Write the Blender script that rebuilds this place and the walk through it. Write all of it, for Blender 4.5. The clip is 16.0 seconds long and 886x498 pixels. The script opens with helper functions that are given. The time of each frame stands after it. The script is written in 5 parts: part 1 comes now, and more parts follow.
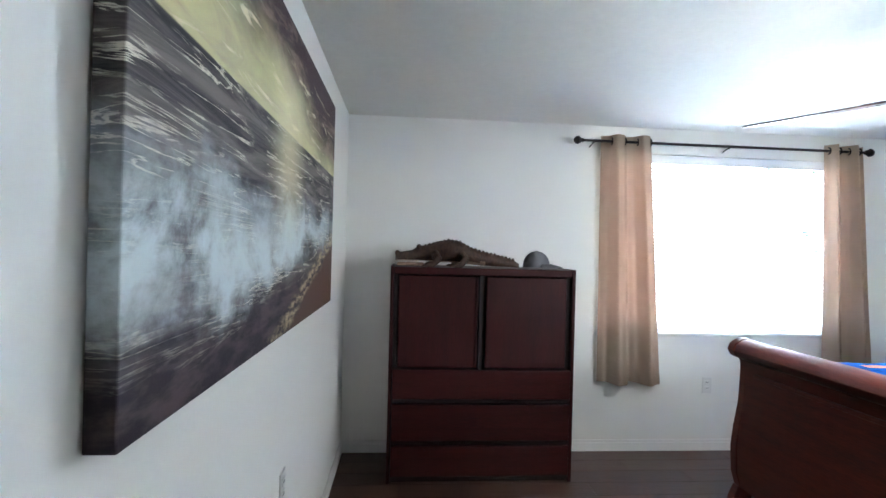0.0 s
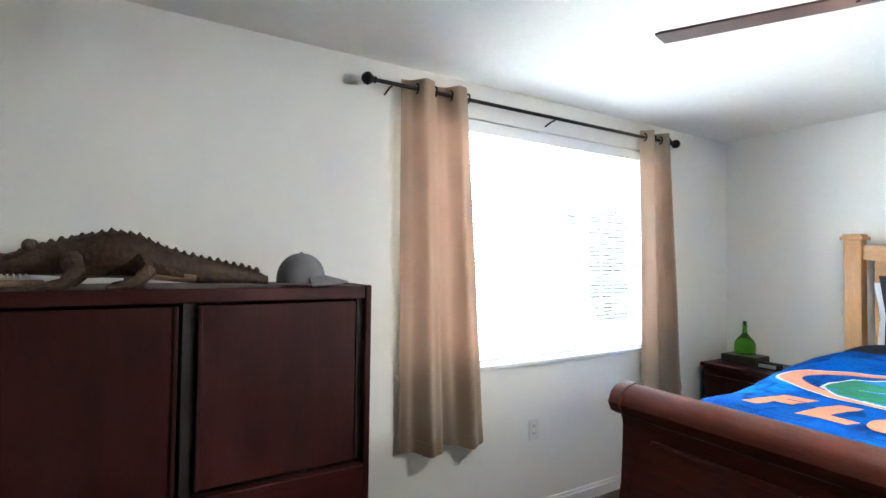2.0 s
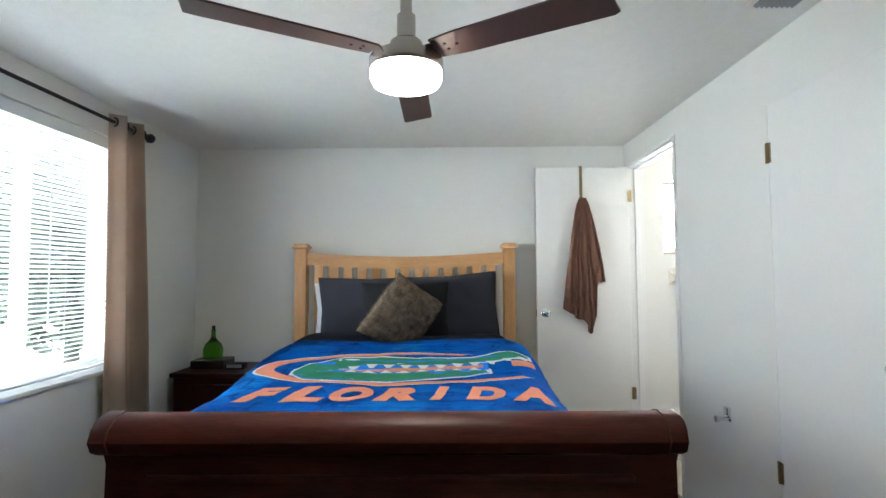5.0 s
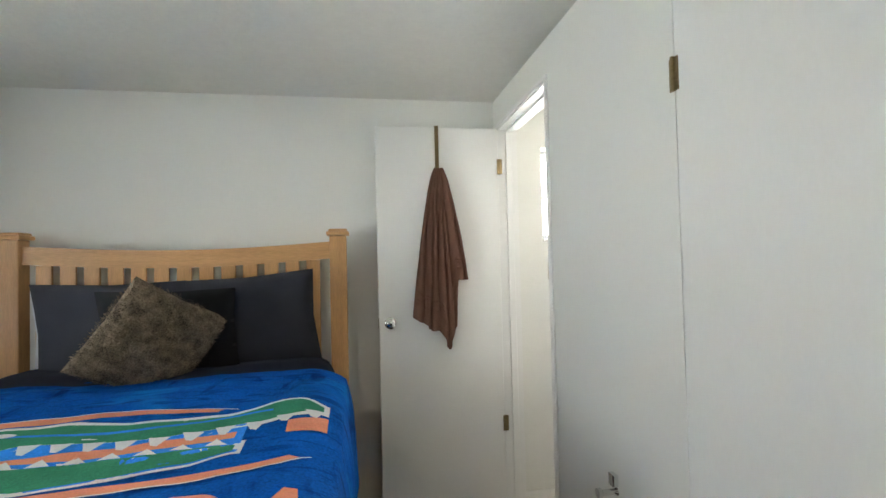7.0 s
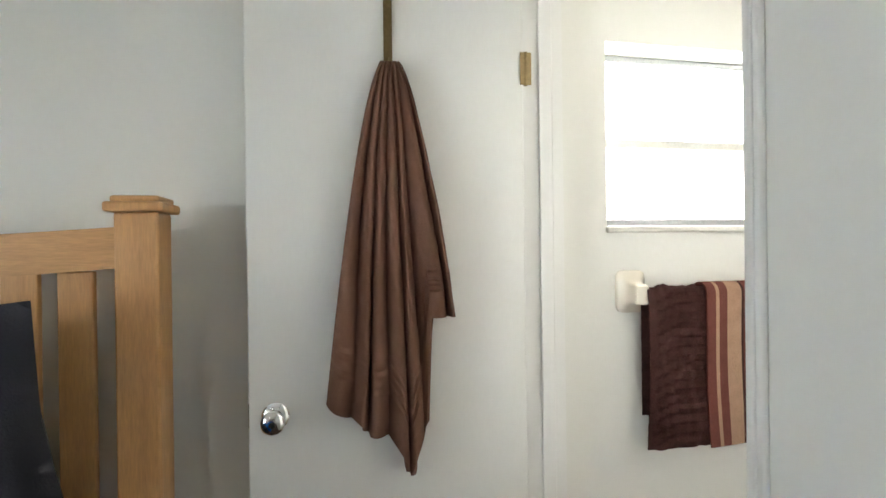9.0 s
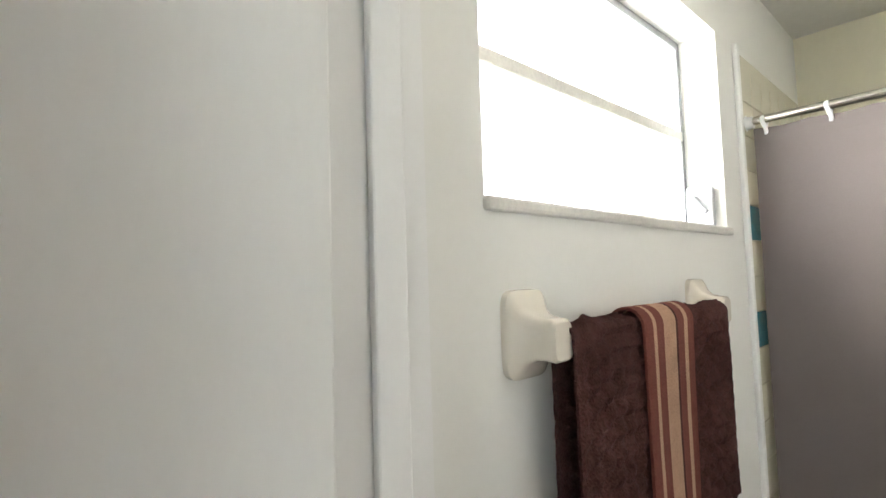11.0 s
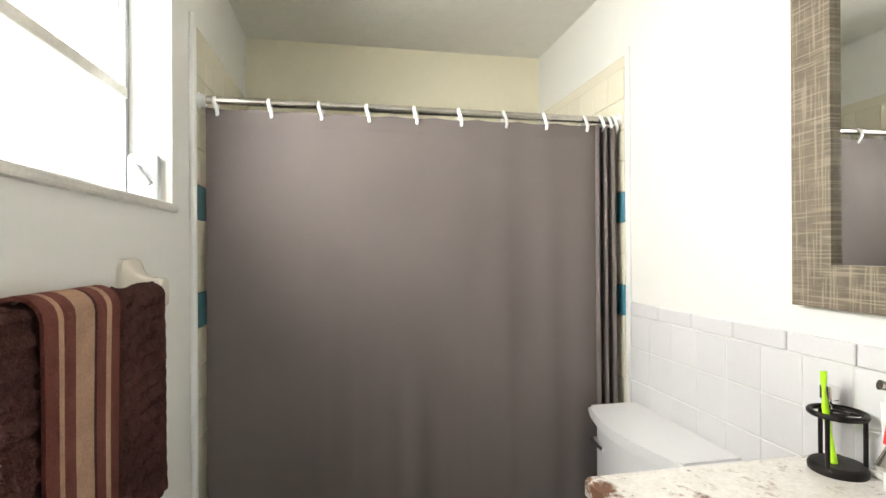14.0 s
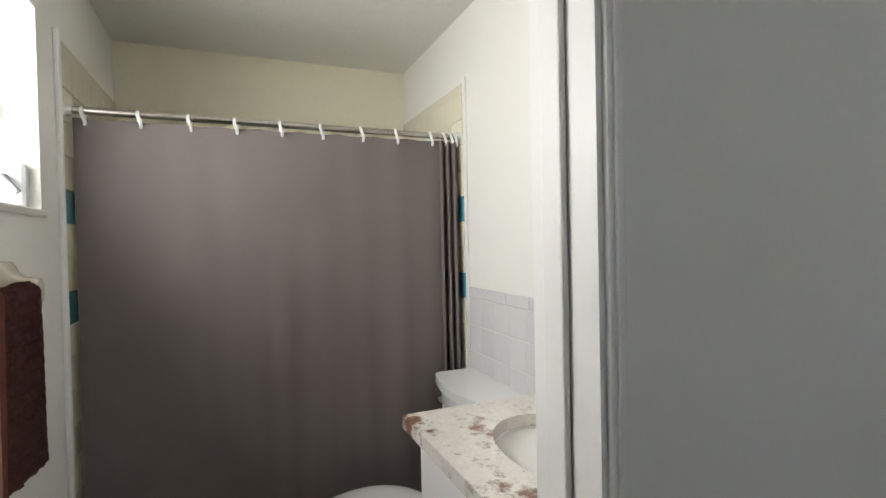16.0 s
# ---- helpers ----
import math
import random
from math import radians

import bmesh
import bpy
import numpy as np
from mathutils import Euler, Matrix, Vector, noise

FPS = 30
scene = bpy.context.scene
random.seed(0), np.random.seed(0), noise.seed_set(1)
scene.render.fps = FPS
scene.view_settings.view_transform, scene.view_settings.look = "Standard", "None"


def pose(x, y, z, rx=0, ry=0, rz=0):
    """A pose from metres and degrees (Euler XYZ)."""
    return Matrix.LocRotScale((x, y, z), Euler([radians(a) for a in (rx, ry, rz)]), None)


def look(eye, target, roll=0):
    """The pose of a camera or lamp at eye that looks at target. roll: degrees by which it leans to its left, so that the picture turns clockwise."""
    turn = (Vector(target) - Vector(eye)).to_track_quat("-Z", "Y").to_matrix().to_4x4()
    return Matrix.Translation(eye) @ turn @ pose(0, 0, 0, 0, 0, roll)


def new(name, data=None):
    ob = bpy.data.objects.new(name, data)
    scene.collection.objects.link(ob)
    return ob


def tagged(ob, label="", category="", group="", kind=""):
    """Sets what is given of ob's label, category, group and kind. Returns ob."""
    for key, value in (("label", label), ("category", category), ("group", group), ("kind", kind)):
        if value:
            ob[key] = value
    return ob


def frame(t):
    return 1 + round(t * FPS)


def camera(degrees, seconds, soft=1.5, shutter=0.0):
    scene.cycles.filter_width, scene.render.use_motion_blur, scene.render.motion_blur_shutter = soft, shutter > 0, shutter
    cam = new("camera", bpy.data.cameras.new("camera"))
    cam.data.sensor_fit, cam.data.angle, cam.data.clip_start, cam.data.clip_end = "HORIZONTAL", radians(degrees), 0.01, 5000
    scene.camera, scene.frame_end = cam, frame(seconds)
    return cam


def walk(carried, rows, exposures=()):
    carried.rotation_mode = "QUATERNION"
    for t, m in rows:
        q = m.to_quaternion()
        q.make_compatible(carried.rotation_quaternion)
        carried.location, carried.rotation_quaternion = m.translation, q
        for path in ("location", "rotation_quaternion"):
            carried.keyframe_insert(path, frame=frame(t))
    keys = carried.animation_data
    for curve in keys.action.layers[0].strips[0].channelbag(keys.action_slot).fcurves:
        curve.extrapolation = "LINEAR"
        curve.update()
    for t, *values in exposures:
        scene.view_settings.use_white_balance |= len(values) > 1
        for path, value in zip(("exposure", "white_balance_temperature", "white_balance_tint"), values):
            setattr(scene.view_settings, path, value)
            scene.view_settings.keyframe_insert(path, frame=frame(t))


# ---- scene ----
EXPO = [(0, 2.05, 5800, 10), (0.5, 2.0, 6350, 10), (2.0, 1.9, 6400, 10), (3.0, 1.15, 6400, 9), (5.0, 0.85, 6450, 8), (7.5, 0.52, 7100, 8), (8.0, 0.52, 7150, 8),
        (10.5, 0.45, 6700, 10), (11.0, 0.05, 6950, 10), (11.5, -0.5, 7150, 10), (12.5, -0.45, 7250, 10), (14.5, -0.15, 7150, 10), (15.5, -0.65, 7050, 10), (16.0, -0.82, 7000, 10)]
cam = camera(84.0, 16.0)
PATH = [
    (0, (0.424, -0.217, 1.388), (0.582, 1.777, 1.386), 1.5),
    (0.5, (0.513, 0.189, 1.38), (0.757, 2.174, 1.382), 1.2),
    (1, (0.613, 0.548, 1.38), (0.986, 2.513, 1.391), 1.2),
    (1.5, (0.708, 0.914, 1.363), (1.316, 2.819, 1.404), 1.2),
    (2, (0.831, 1.175, 1.359), (1.848, 2.896, 1.413), 0.7),
    (2.5, (0.993, 1.287, 1.376), (2.301, 2.799, 1.425), 1.3),
    (3, (1.003, 1.379, 1.364), (2.567, 2.624, 1.427), 1.3),
    (3.5, (0.998, 1.455, 1.358), (2.785, 2.351, 1.436), 1.1),
    (4, (0.964, 1.467, 1.355), (2.88, 2.033, 1.443), 0.6),
    (4.5, (0.867, 1.463, 1.32), (2.847, 1.722, 1.426), 0.0),
    (5, (0.884, 1.407, 1.327), (2.881, 1.424, 1.432), -0.3),
    (6.3, (1.42, 0.98, 1.365), (3.40, 0.73, 1.44), -0.9),
    (7.5, (2.213, 0.724, 1.4), (4.18, 0.366, 1.444), -1.5),
    (8, (2.589, 0.608, 1.458), (4.569, 0.327, 1.444), -0.9),
    (10.5, (4.235, 0.315, 1.395), (5.945, -0.719, 1.48), -1.2),
    (11, (4.3, 0.216, 1.387), (5.769, -1.136, 1.506), -1.8),
    (11.5, (4.304, 0.217, 1.393), (5.407, -1.448, 1.482), -1.1),
    (12, (4.315, 0.234, 1.399), (5.019, -1.637, 1.463), -0.6),
    (12.5, (4.343, 0.214, 1.394), (4.67, -1.759, 1.438), 0.2),
    (13, (4.383, 0.12, 1.388), (4.449, -1.879, 1.398), 0.1),
    (13.5, (4.328, 0.06, 1.363), (4.221, -1.937, 1.383), -0.4),
    (14, (4.319, 0.092, 1.382), (3.943, -1.872, 1.384), -0.3),
    (14.5, (4.312, 0.134, 1.373), (3.772, -1.791, 1.367), -0.3),
    (15, (4.326, 0.204, 1.406), (3.681, -1.686, 1.307), -0.1),
    (15.5, (4.314, 0.293, 1.402), (3.612, -1.578, 1.322), -0.2),
    (16, (4.264, 0.416, 1.393), (3.493, -1.429, 1.36), -1.2),
]
walk(cam, [(t, look(eye, target, roll)) for t, eye, target, roll in PATH], EXPO)

# ---- world, sun and large lights ----
world = bpy.data.worlds.new("world")
scene.world = world
world.use_nodes = True
wn = world.node_tree
sky = wn.nodes.new("ShaderNodeTexSky")
sky.sky_type = "NISHITA"
sky.sun_disc = False
sky.sun_elevation = radians(52)
sky.sun_rotation = radians(140)
wn.nodes["Background"].inputs["Strength"].default_value = 0.15
wn.links.new(sky.outputs[0], wn.nodes["Background"].inputs[0])


def lamp(name, kind, energy, color, m, wide=0.0, high=0.0):
    data = bpy.data.lights.new(name, kind)
    data.energy, data.color = energy, color
    if kind == "SUN":
        data.angle = radians(0.5)
    else:
        data.shape, data.size, data.size_y = "RECTANGLE", wide, high
    ob = new(name, data)
    ob.matrix_world = m
    return ob


lamp("sun", "SUN", 4.0, (1, 0.95, 0.88), look((0, 0, 0), (0.48, 0.55, -0.95)))
lamp("window_daylight", "AREA", 70, (0.45, 0.68, 1.0), look((2.85, 5.6, 4.3), (2.85, 3.4, 1.5)), 3.5, 1.6)
lamp("bath_window_daylight", "AREA", 32, (0.93, 0.97, 1.0), look((5.03, -0.80, 1.79), (3.3, -0.80, 1.38)), 0.95, 0.52)

# ---- materials ----


def shader(name, color, rough=0.5, metal=0.0, var=0.08, scale=8.0, bump=0.05, fine=120.0, stretch=(1, 1, 1), spec=0.5, sheen=0.0, coat=0.0, rand=0.0):
    """A surface whose colour varies at two scales, with fine relief."""
    m = bpy.data.materials.new(name)
    m.use_nodes = True
    n, l = m.node_tree.nodes, m.node_tree.links
    b = n["Principled BSDF"]
    b.inputs["Roughness"].default_value, b.inputs["Metallic"].default_value = rough, metal
    b.inputs["Specular IOR Level"].default_value = spec
    b.inputs["Sheen Weight"].default_value, b.inputs["Coat Weight"].default_value = sheen, coat
    tc, mp = n.new("ShaderNodeTexCoord"), n.new("ShaderNodeMapping")
    mp.inputs["Scale"].default_value = stretch
    l.new(tc.outputs["Object"], mp.inputs[0])
    big, small = n.new("ShaderNodeTexNoise"), n.new("ShaderNodeTexNoise")
    big.inputs["Scale"].default_value, small.inputs["Scale"].default_value = scale, fine
    big.inputs["Detail"].default_value = 6
    add, ramp = n.new("ShaderNodeMath"), n.new("ShaderNodeValToRGB")
    for t in (big, small):
        l.new(mp.outputs[0], t.inputs["Vector"])
    l.new(big.outputs["Fac"], add.inputs[0]), l.new(small.outputs["Fac"], add.inputs[1])
    half = n.new("ShaderNodeMath")
    half.operation, half.inputs[1].default_value = "MULTIPLY", 0.5
    l.new(add.outputs[0], half.inputs[0]), l.new(half.outputs[0], ramp.inputs[0])
    ramp.color_ramp.elements[0].position, ramp.color_ramp.elements[1].position = 0.3, 0.7
    ramp.color_ramp.elements[0].color = (*[max(0, c * (1 - var)) for c in color], 1)
    ramp.color_ramp.elements[1].color = (*[min(1, c * (1 + var)) for c in color], 1)
    out = ramp.outputs[0]
    if rand:
        info, hsv, mr = n.new("ShaderNodeObjectInfo"), n.new("ShaderNodeHueSaturation"), n.new("ShaderNodeMapRange")
        mr.inputs["To Min"].default_value, mr.inputs["To Max"].default_value = 1 - rand, 1 + rand
        l.new(info.outputs["Random"], mr.inputs[0]), l.new(mr.outputs[0], hsv.inputs["Value"]), l.new(out, hsv.inputs["Color"])
        out = hsv.outputs[0]
    l.new(out, b.inputs["Base Color"])
    if bump:
        bp = n.new("ShaderNodeBump")
        bp.inputs["Strength"].default_value, bp.inputs["Distance"].default_value = bump, 0.01
        l.new(half.outputs[0], bp.inputs["Height"]), l.new(bp.outputs[0], b.inputs["Normal"])
    return m


def glow(name, color, strength):
    m = bpy.data.materials.new(name)
    m.use_nodes = True
    b = m.node_tree.nodes["Principled BSDF"]
    b.inputs["Base Color"].default_value = (0.8, 0.8, 0.8, 1)
    b.inputs["Emission Color"].default_value, b.inputs["Emission Strength"].default_value = (*color, 1), strength
    return m


def cloth(name, color, through_color, share, var=0.08, fine=300.0, weave=0.25):
    """Fabric that lets some light through."""
    m = shader(name, color, 0.9, var=var, scale=5, bump=weave, fine=fine, spec=0.1)
    n, l = m.node_tree.nodes, m.node_tree.links
    t, mix = n.new("ShaderNodeBsdfTranslucent"), n.new("ShaderNodeMixShader")
    t.inputs[0].default_value, mix.inputs[0].default_value = (*through_color, 1), share
    l.new(n["Principled BSDF"].outputs[0], mix.inputs[1]), l.new(t.outputs[0], mix.inputs[2])
    l.new(mix.outputs[0], n["Material Output"].inputs[0])
    return m


def glass(name, color=(1, 1, 1), rough=0.0, ior=1.45):
    m = bpy.data.materials.new(name)
    m.use_nodes = True
    b = m.node_tree.nodes["Principled BSDF"]
    b.inputs["Base Color"].default_value = (*color, 1)
    b.inputs["Transmission Weight"].default_value, b.inputs["Roughness"].default_value, b.inputs["IOR"].default_value = 1.0, rough, ior
    return m


M_WALL = shader("wall_paint", (0.80, 0.79, 0.75), 0.7, var=0.012, scale=1.5, bump=0.08, fine=60)
M_CEIL = shader("ceiling_texture", (0.79, 0.775, 0.725), 0.85, var=0.03, scale=14, bump=0.32, fine=45)
M_TRIM = shader("white_trim", (0.82, 0.81, 0.79), 0.4, var=0.015, scale=3, bump=0.03)
M_DOOR = shader("white_door_paint", (0.82, 0.81, 0.78), 0.45, var=0.015, scale=2, bump=0.03, stretch=(1, 1, 0.3))
M_FLOOR = shader("dark_plank", (0.062, 0.028, 0.019), 0.32, var=0.5, scale=3, bump=0.12, fine=40, stretch=(0.6, 9, 1), rand=0.35)
M_BFLOOR = shader("beige_tile", (0.62, 0.54, 0.43), 0.35, var=0.1, scale=5, bump=0.04)
M_MAHOG = shader("dark_mahogany", (0.030, 0.0042, 0.0038), 0.46, var=0.55, scale=3, bump=0.05, fine=30, stretch=(9, 9, 0.7), spec=0.22)
M_MAHOG_H = shader("mahogany_crosswise", (0.034, 0.0050, 0.0045), 0.46, var=0.55, scale=3, bump=0.05, fine=30, stretch=(0.7, 9, 9), spec=0.22)
M_DARK = shader("near_black_wood", (0.012, 0.006, 0.006), 0.5, var=0.3)
M_CHERRY = shader("reddish_cherry", (0.075, 0.015, 0.009), 0.42, var=0.5, scale=3, bump=0.04, fine=30, stretch=(9, 0.7, 9), spec=0.3)
M_PINE = shader("honey_pine", (0.56, 0.30, 0.125), 0.45, var=0.18, scale=4, bump=0.05, fine=40, stretch=(8, 8, 0.8))
M_PINE_H = shader("honey_pine_crosswise", (0.56, 0.30, 0.125), 0.45, var=0.18, scale=4, bump=0.05, fine=40, stretch=(8, 0.8, 8))
M_IRON = shader("dark_bronze", (0.016, 0.012, 0.012), 0.45, metal=0.6, var=0.3)
M_CHROME = shader("chrome", (0.8, 0.8, 0.8), 0.12, metal=1, var=0.02, bump=0)
M_NICKEL = shader("brushed_nickel", (0.48, 0.45, 0.41), 0.26, metal=1, var=0.08, bump=0.03, stretch=(1, 1, 20))
M_BRASS = shader("aged_brass", (0.26, 0.19, 0.10), 0.4, metal=1, var=0.2)
M_STEEL = shader("galvanised_steel", (0.36, 0.37, 0.38), 0.45, metal=1, var=0.12)
M_CURTAIN = cloth("beige_curtain", (0.36, 0.285, 0.215), (0.58, 0.42, 0.345), 0.32)
M_SHOWER = cloth("grey_shower_curtain", (0.165, 0.140, 0.134), (0.15, 0.13, 0.125), 0.10, var=0.04, weave=0.12)
M_BLADE = shader("walnut_fan_blade", (0.060, 0.030, 0.024), 0.42, var=0.35, scale=4, stretch=(1, 9, 1))
M_LIGHT = glow("lamp_diffuser", (1.0, 0.94, 0.84), 30.0)
M_BLIND = cloth("white_blind", (0.85, 0.85, 0.86), (0.85, 0.87, 0.9), 0.4, var=0.01, weave=0.0)
M_VINYL = shader("white_vinyl", (0.82, 0.82, 0.82), 0.35, var=0.02, bump=0.02)
M_GLASS = glass("window_glass")
M_GREEN_GLASS = glass("green_glass", (0.10, 0.42, 0.03), 0.05, 1.5)
M_CORAL = shader("coral_print", (0.70, 0.26, 0.165), 0.9, var=0.12, scale=20, bump=0.3, fine=160, spec=0.1)
M_GREEN = shader("green_print", (0.035, 0.22, 0.13), 0.9, var=0.25, scale=12, bump=0.3, fine=160, spec=0.1)
M_WHITEP = shader("white_print", (0.66, 0.66, 0.68), 0.9, var=0.08, scale=20, bump=0.3, fine=160, spec=0.1)
M_LBLUE = shader("light_blue_print", (0.02, 0.22, 0.75), 0.9, var=0.3, scale=10, bump=0.3, fine=160, spec=0.1)
M_NAVY = shader("navy_bedding", (0.004, 0.006, 0.022), 0.9, var=0.3, bump=0.2)
M_PILLOW = shader("charcoal_pillow", (0.032, 0.033, 0.045), 0.9, var=0.12, bump=0.2, fine=200)
M_BLACK = shader("black_fabric", (0.006, 0.006, 0.008), 0.9, var=0.3, bump=0.2)
M_SHEET = shader("white_sheet", (0.78, 0.79, 0.83), 0.9, var=0.03)
M_FUR = shader("taupe_fur", (0.21, 0.165, 0.12), 0.95, var=0.8, scale=26, bump=0.9, fine=140, spec=0.1)
M_TOWEL = shader("brown_towel", (0.185, 0.095, 0.068), 0.95, var=0.15, scale=12, bump=0.8, fine=350, spec=0.05)
M_TOWEL_D = shader("chocolate_towel", (0.060, 0.026, 0.023), 0.95, var=0.45, scale=30, bump=0.9, fine=260, spec=0.05)
M_TOWEL_T = shader("tan_stripe", (0.36, 0.225, 0.155), 0.95, var=0.15, scale=30, bump=0.7, fine=260, spec=0.05)
M_TOWEL_R = shader("rust_stripe", (0.145, 0.050, 0.040), 0.95, var=0.15, scale=30, bump=0.7, fine=260, spec=0.05)
M_CERAMIC = shader("white_ceramic", (0.82, 0.82, 0.83), 0.12, var=0.01, bump=0.0, coat=0.5)
M_CREAM = shader("cream_ceramic", (0.76, 0.70, 0.60), 0.2, var=0.02, bump=0.0, coat=0.4)
M_TILE = shader("pale_grey_tile", (0.70, 0.69, 0.70), 0.22, var=0.02, bump=0.02, rand=0.02)
M_TILE_C = shader("cream_tile", (0.76, 0.71, 0.58), 0.22, var=0.02, bump=0.02, rand=0.03)
M_BLUE_T = shader("teal_tile", (0.055, 0.215, 0.285), 0.2, var=0.08, bump=0.02)
M_GROUT = shader("grout", (0.74, 0.73, 0.71), 0.9, var=0.05)
M_MARBLE = shader("marble_sill", (0.72, 0.69, 0.64), 0.3, var=0.12, scale=18, bump=0.05)
M_CAP = shader("grey_cap_cloth", (0.15, 0.15, 0.165), 0.9, var=0.1, bump=0.2, fine=250)
M_SCALE = shader("crocodile_hide", (0.050, 0.024, 0.012), 0.6, var=0.7, scale=25, bump=0.9, fine=70)
M_BELLY = shader("pale_belly_hide", (0.33, 0.22, 0.15), 0.6, var=0.35, scale=25, bump=0.4)
M_TOOTH = shader("ivory_tooth", (0.75, 0.68, 0.55), 0.4, var=0.1)
M_PLATE = shader("outlet_plastic", (0.72, 0.71, 0.68), 0.4, var=0.02)
M_LIME = shader("lime_plastic", (0.40, 0.75, 0.02), 0.35, var=0.1)
M_RED = shader("red_print", (0.65, 0.02, 0.03), 0.35, var=0.1)
M_TEALP = shader("green_cap_print", (0.02, 0.35, 0.2), 0.35, var=0.1)
M_GRASS = shader("lawn", (0.09, 0.13, 0.04), 0.9, var=0.4, scale=2, bump=0.3)
M_LEAF = shader("leaves", (0.12, 0.16, 0.10), 0.6, var=0.5, scale=3)
M_BARK = shader("bark", (0.09, 0.07, 0.05), 0.9, var=0.4, scale=10, bump=0.6)
M_MIRROR = shader("mirror_silver", (0.88, 0.89, 0.88), 0.015, metal=1, var=0.0, bump=0)
M_GLOWSKY = glow("bright_sky", (0.83, 0.93, 1.0), 21.0)
# wall over the tub: the warm cast of the light is put into its colour
M_WARMWALL = shader("warm_cast_wall", (0.78, 0.73, 0.57), 0.6, var=0.02, scale=2, bump=0.06, fine=60)
M_GREYMETAL = shader("painted_grey_metal", (0.50, 0.51, 0.52), 0.45, metal=0.3, var=0.1, scale=20)
M_SLOT = shader("dark_gap", (0.02, 0.02, 0.02), 0.8, var=0.2)


def granite():
    m = shader("speckled_granite", (0.80, 0.76, 0.71), 0.12, var=0.12, scale=30, bump=0.02, coat=0.4)
    n, l = m.node_tree.nodes, m.node_tree.links
    b = n["Principled BSDF"]
    src = b.inputs["Base Color"].links[0].from_socket
    tc = n.new("ShaderNodeTexCoord")
    for scale, lo, hi, col in ((9, 0.54, 0.62, (0.22, 0.115, 0.075, 1)), (42, 0.62, 0.70, (0.10, 0.075, 0.07, 1)), (20, 0.60, 0.72, (0.40, 0.33, 0.28, 1))):
        nz, r, mx = n.new("ShaderNodeTexNoise"), n.new("ShaderNodeMapRange"), n.new("ShaderNodeMix")
        nz.inputs["Scale"].default_value, nz.inputs["Detail"].default_value, nz.inputs["Roughness"].default_value = scale, 8, 0.7
        mx.data_type = "RGBA"
        r.inputs["From Min"].default_value, r.inputs["From Max"].default_value = lo, hi
        l.new(tc.outputs["Object"], nz.inputs["Vector"]), l.new(nz.outputs["Fac"], r.inputs[0]), l.new(r.outputs[0], mx.inputs["Factor"])
        l.new(src, mx.inputs["A"])
        mx.inputs["B"].default_value = col
        src = mx.outputs["Result"]
    l.new(src, b.inputs["Base Color"])
    return m


M_GRANITE = granite()


def plush():
    """Deep blue pile brushed into lighter and darker sweeps."""
    m = shader("blue_plush", (0.001, 0.080, 0.36), 0.85, var=0.45, scale=4.5, bump=0.25, fine=110, spec=0.04)
    n, l = m.node_tree.nodes, m.node_tree.links
    b = n["Principled BSDF"]
    src = b.inputs["Base Color"].links[0].from_socket
    tc = n.new("ShaderNodeTexCoord")
    for stretch, scale, lo, hi, top, col in (((1, 0.6, 1), 2.2, 0.52, 0.70, 0.75, (0.006, 0.21, 0.62, 1)), ((1, 2.5, 1), 3.5, 0.55, 0.68, 0.8, (0.0006, 0.022, 0.14, 1)), ((7, 1.2, 1), 5.0, 0.54, 0.64, 0.65, (0.0006, 0.030, 0.17, 1))):
        mp, t, r, k = n.new("ShaderNodeMapping"), n.new("ShaderNodeTexNoise"), n.new("ShaderNodeMapRange"), n.new("ShaderNodeMix")
        mp.inputs["Scale"].default_value = stretch
        t.inputs["Scale"].default_value, t.inputs["Detail"].default_value, t.inputs["Distortion"].default_value = scale, 7, 0.8
        k.data_type = "RGBA"
        r.inputs["From Min"].default_value, r.inputs["From Max"].default_value, r.inputs["To Max"].default_value = lo, hi, top
        l.new(tc.outputs["Object"], mp.inputs[0]), l.new(mp.outputs[0], t.inputs["Vector"]), l.new(t.outputs["Fac"], r.inputs[0])
        l.new(r.outputs[0], k.inputs["Factor"]), l.new(src, k.inputs["A"])
        k.inputs["B"].default_value = col
        src = k.outputs["Result"]
    l.new(src, b.inputs["Base Color"])
    return m


M_BLANKET = plush()


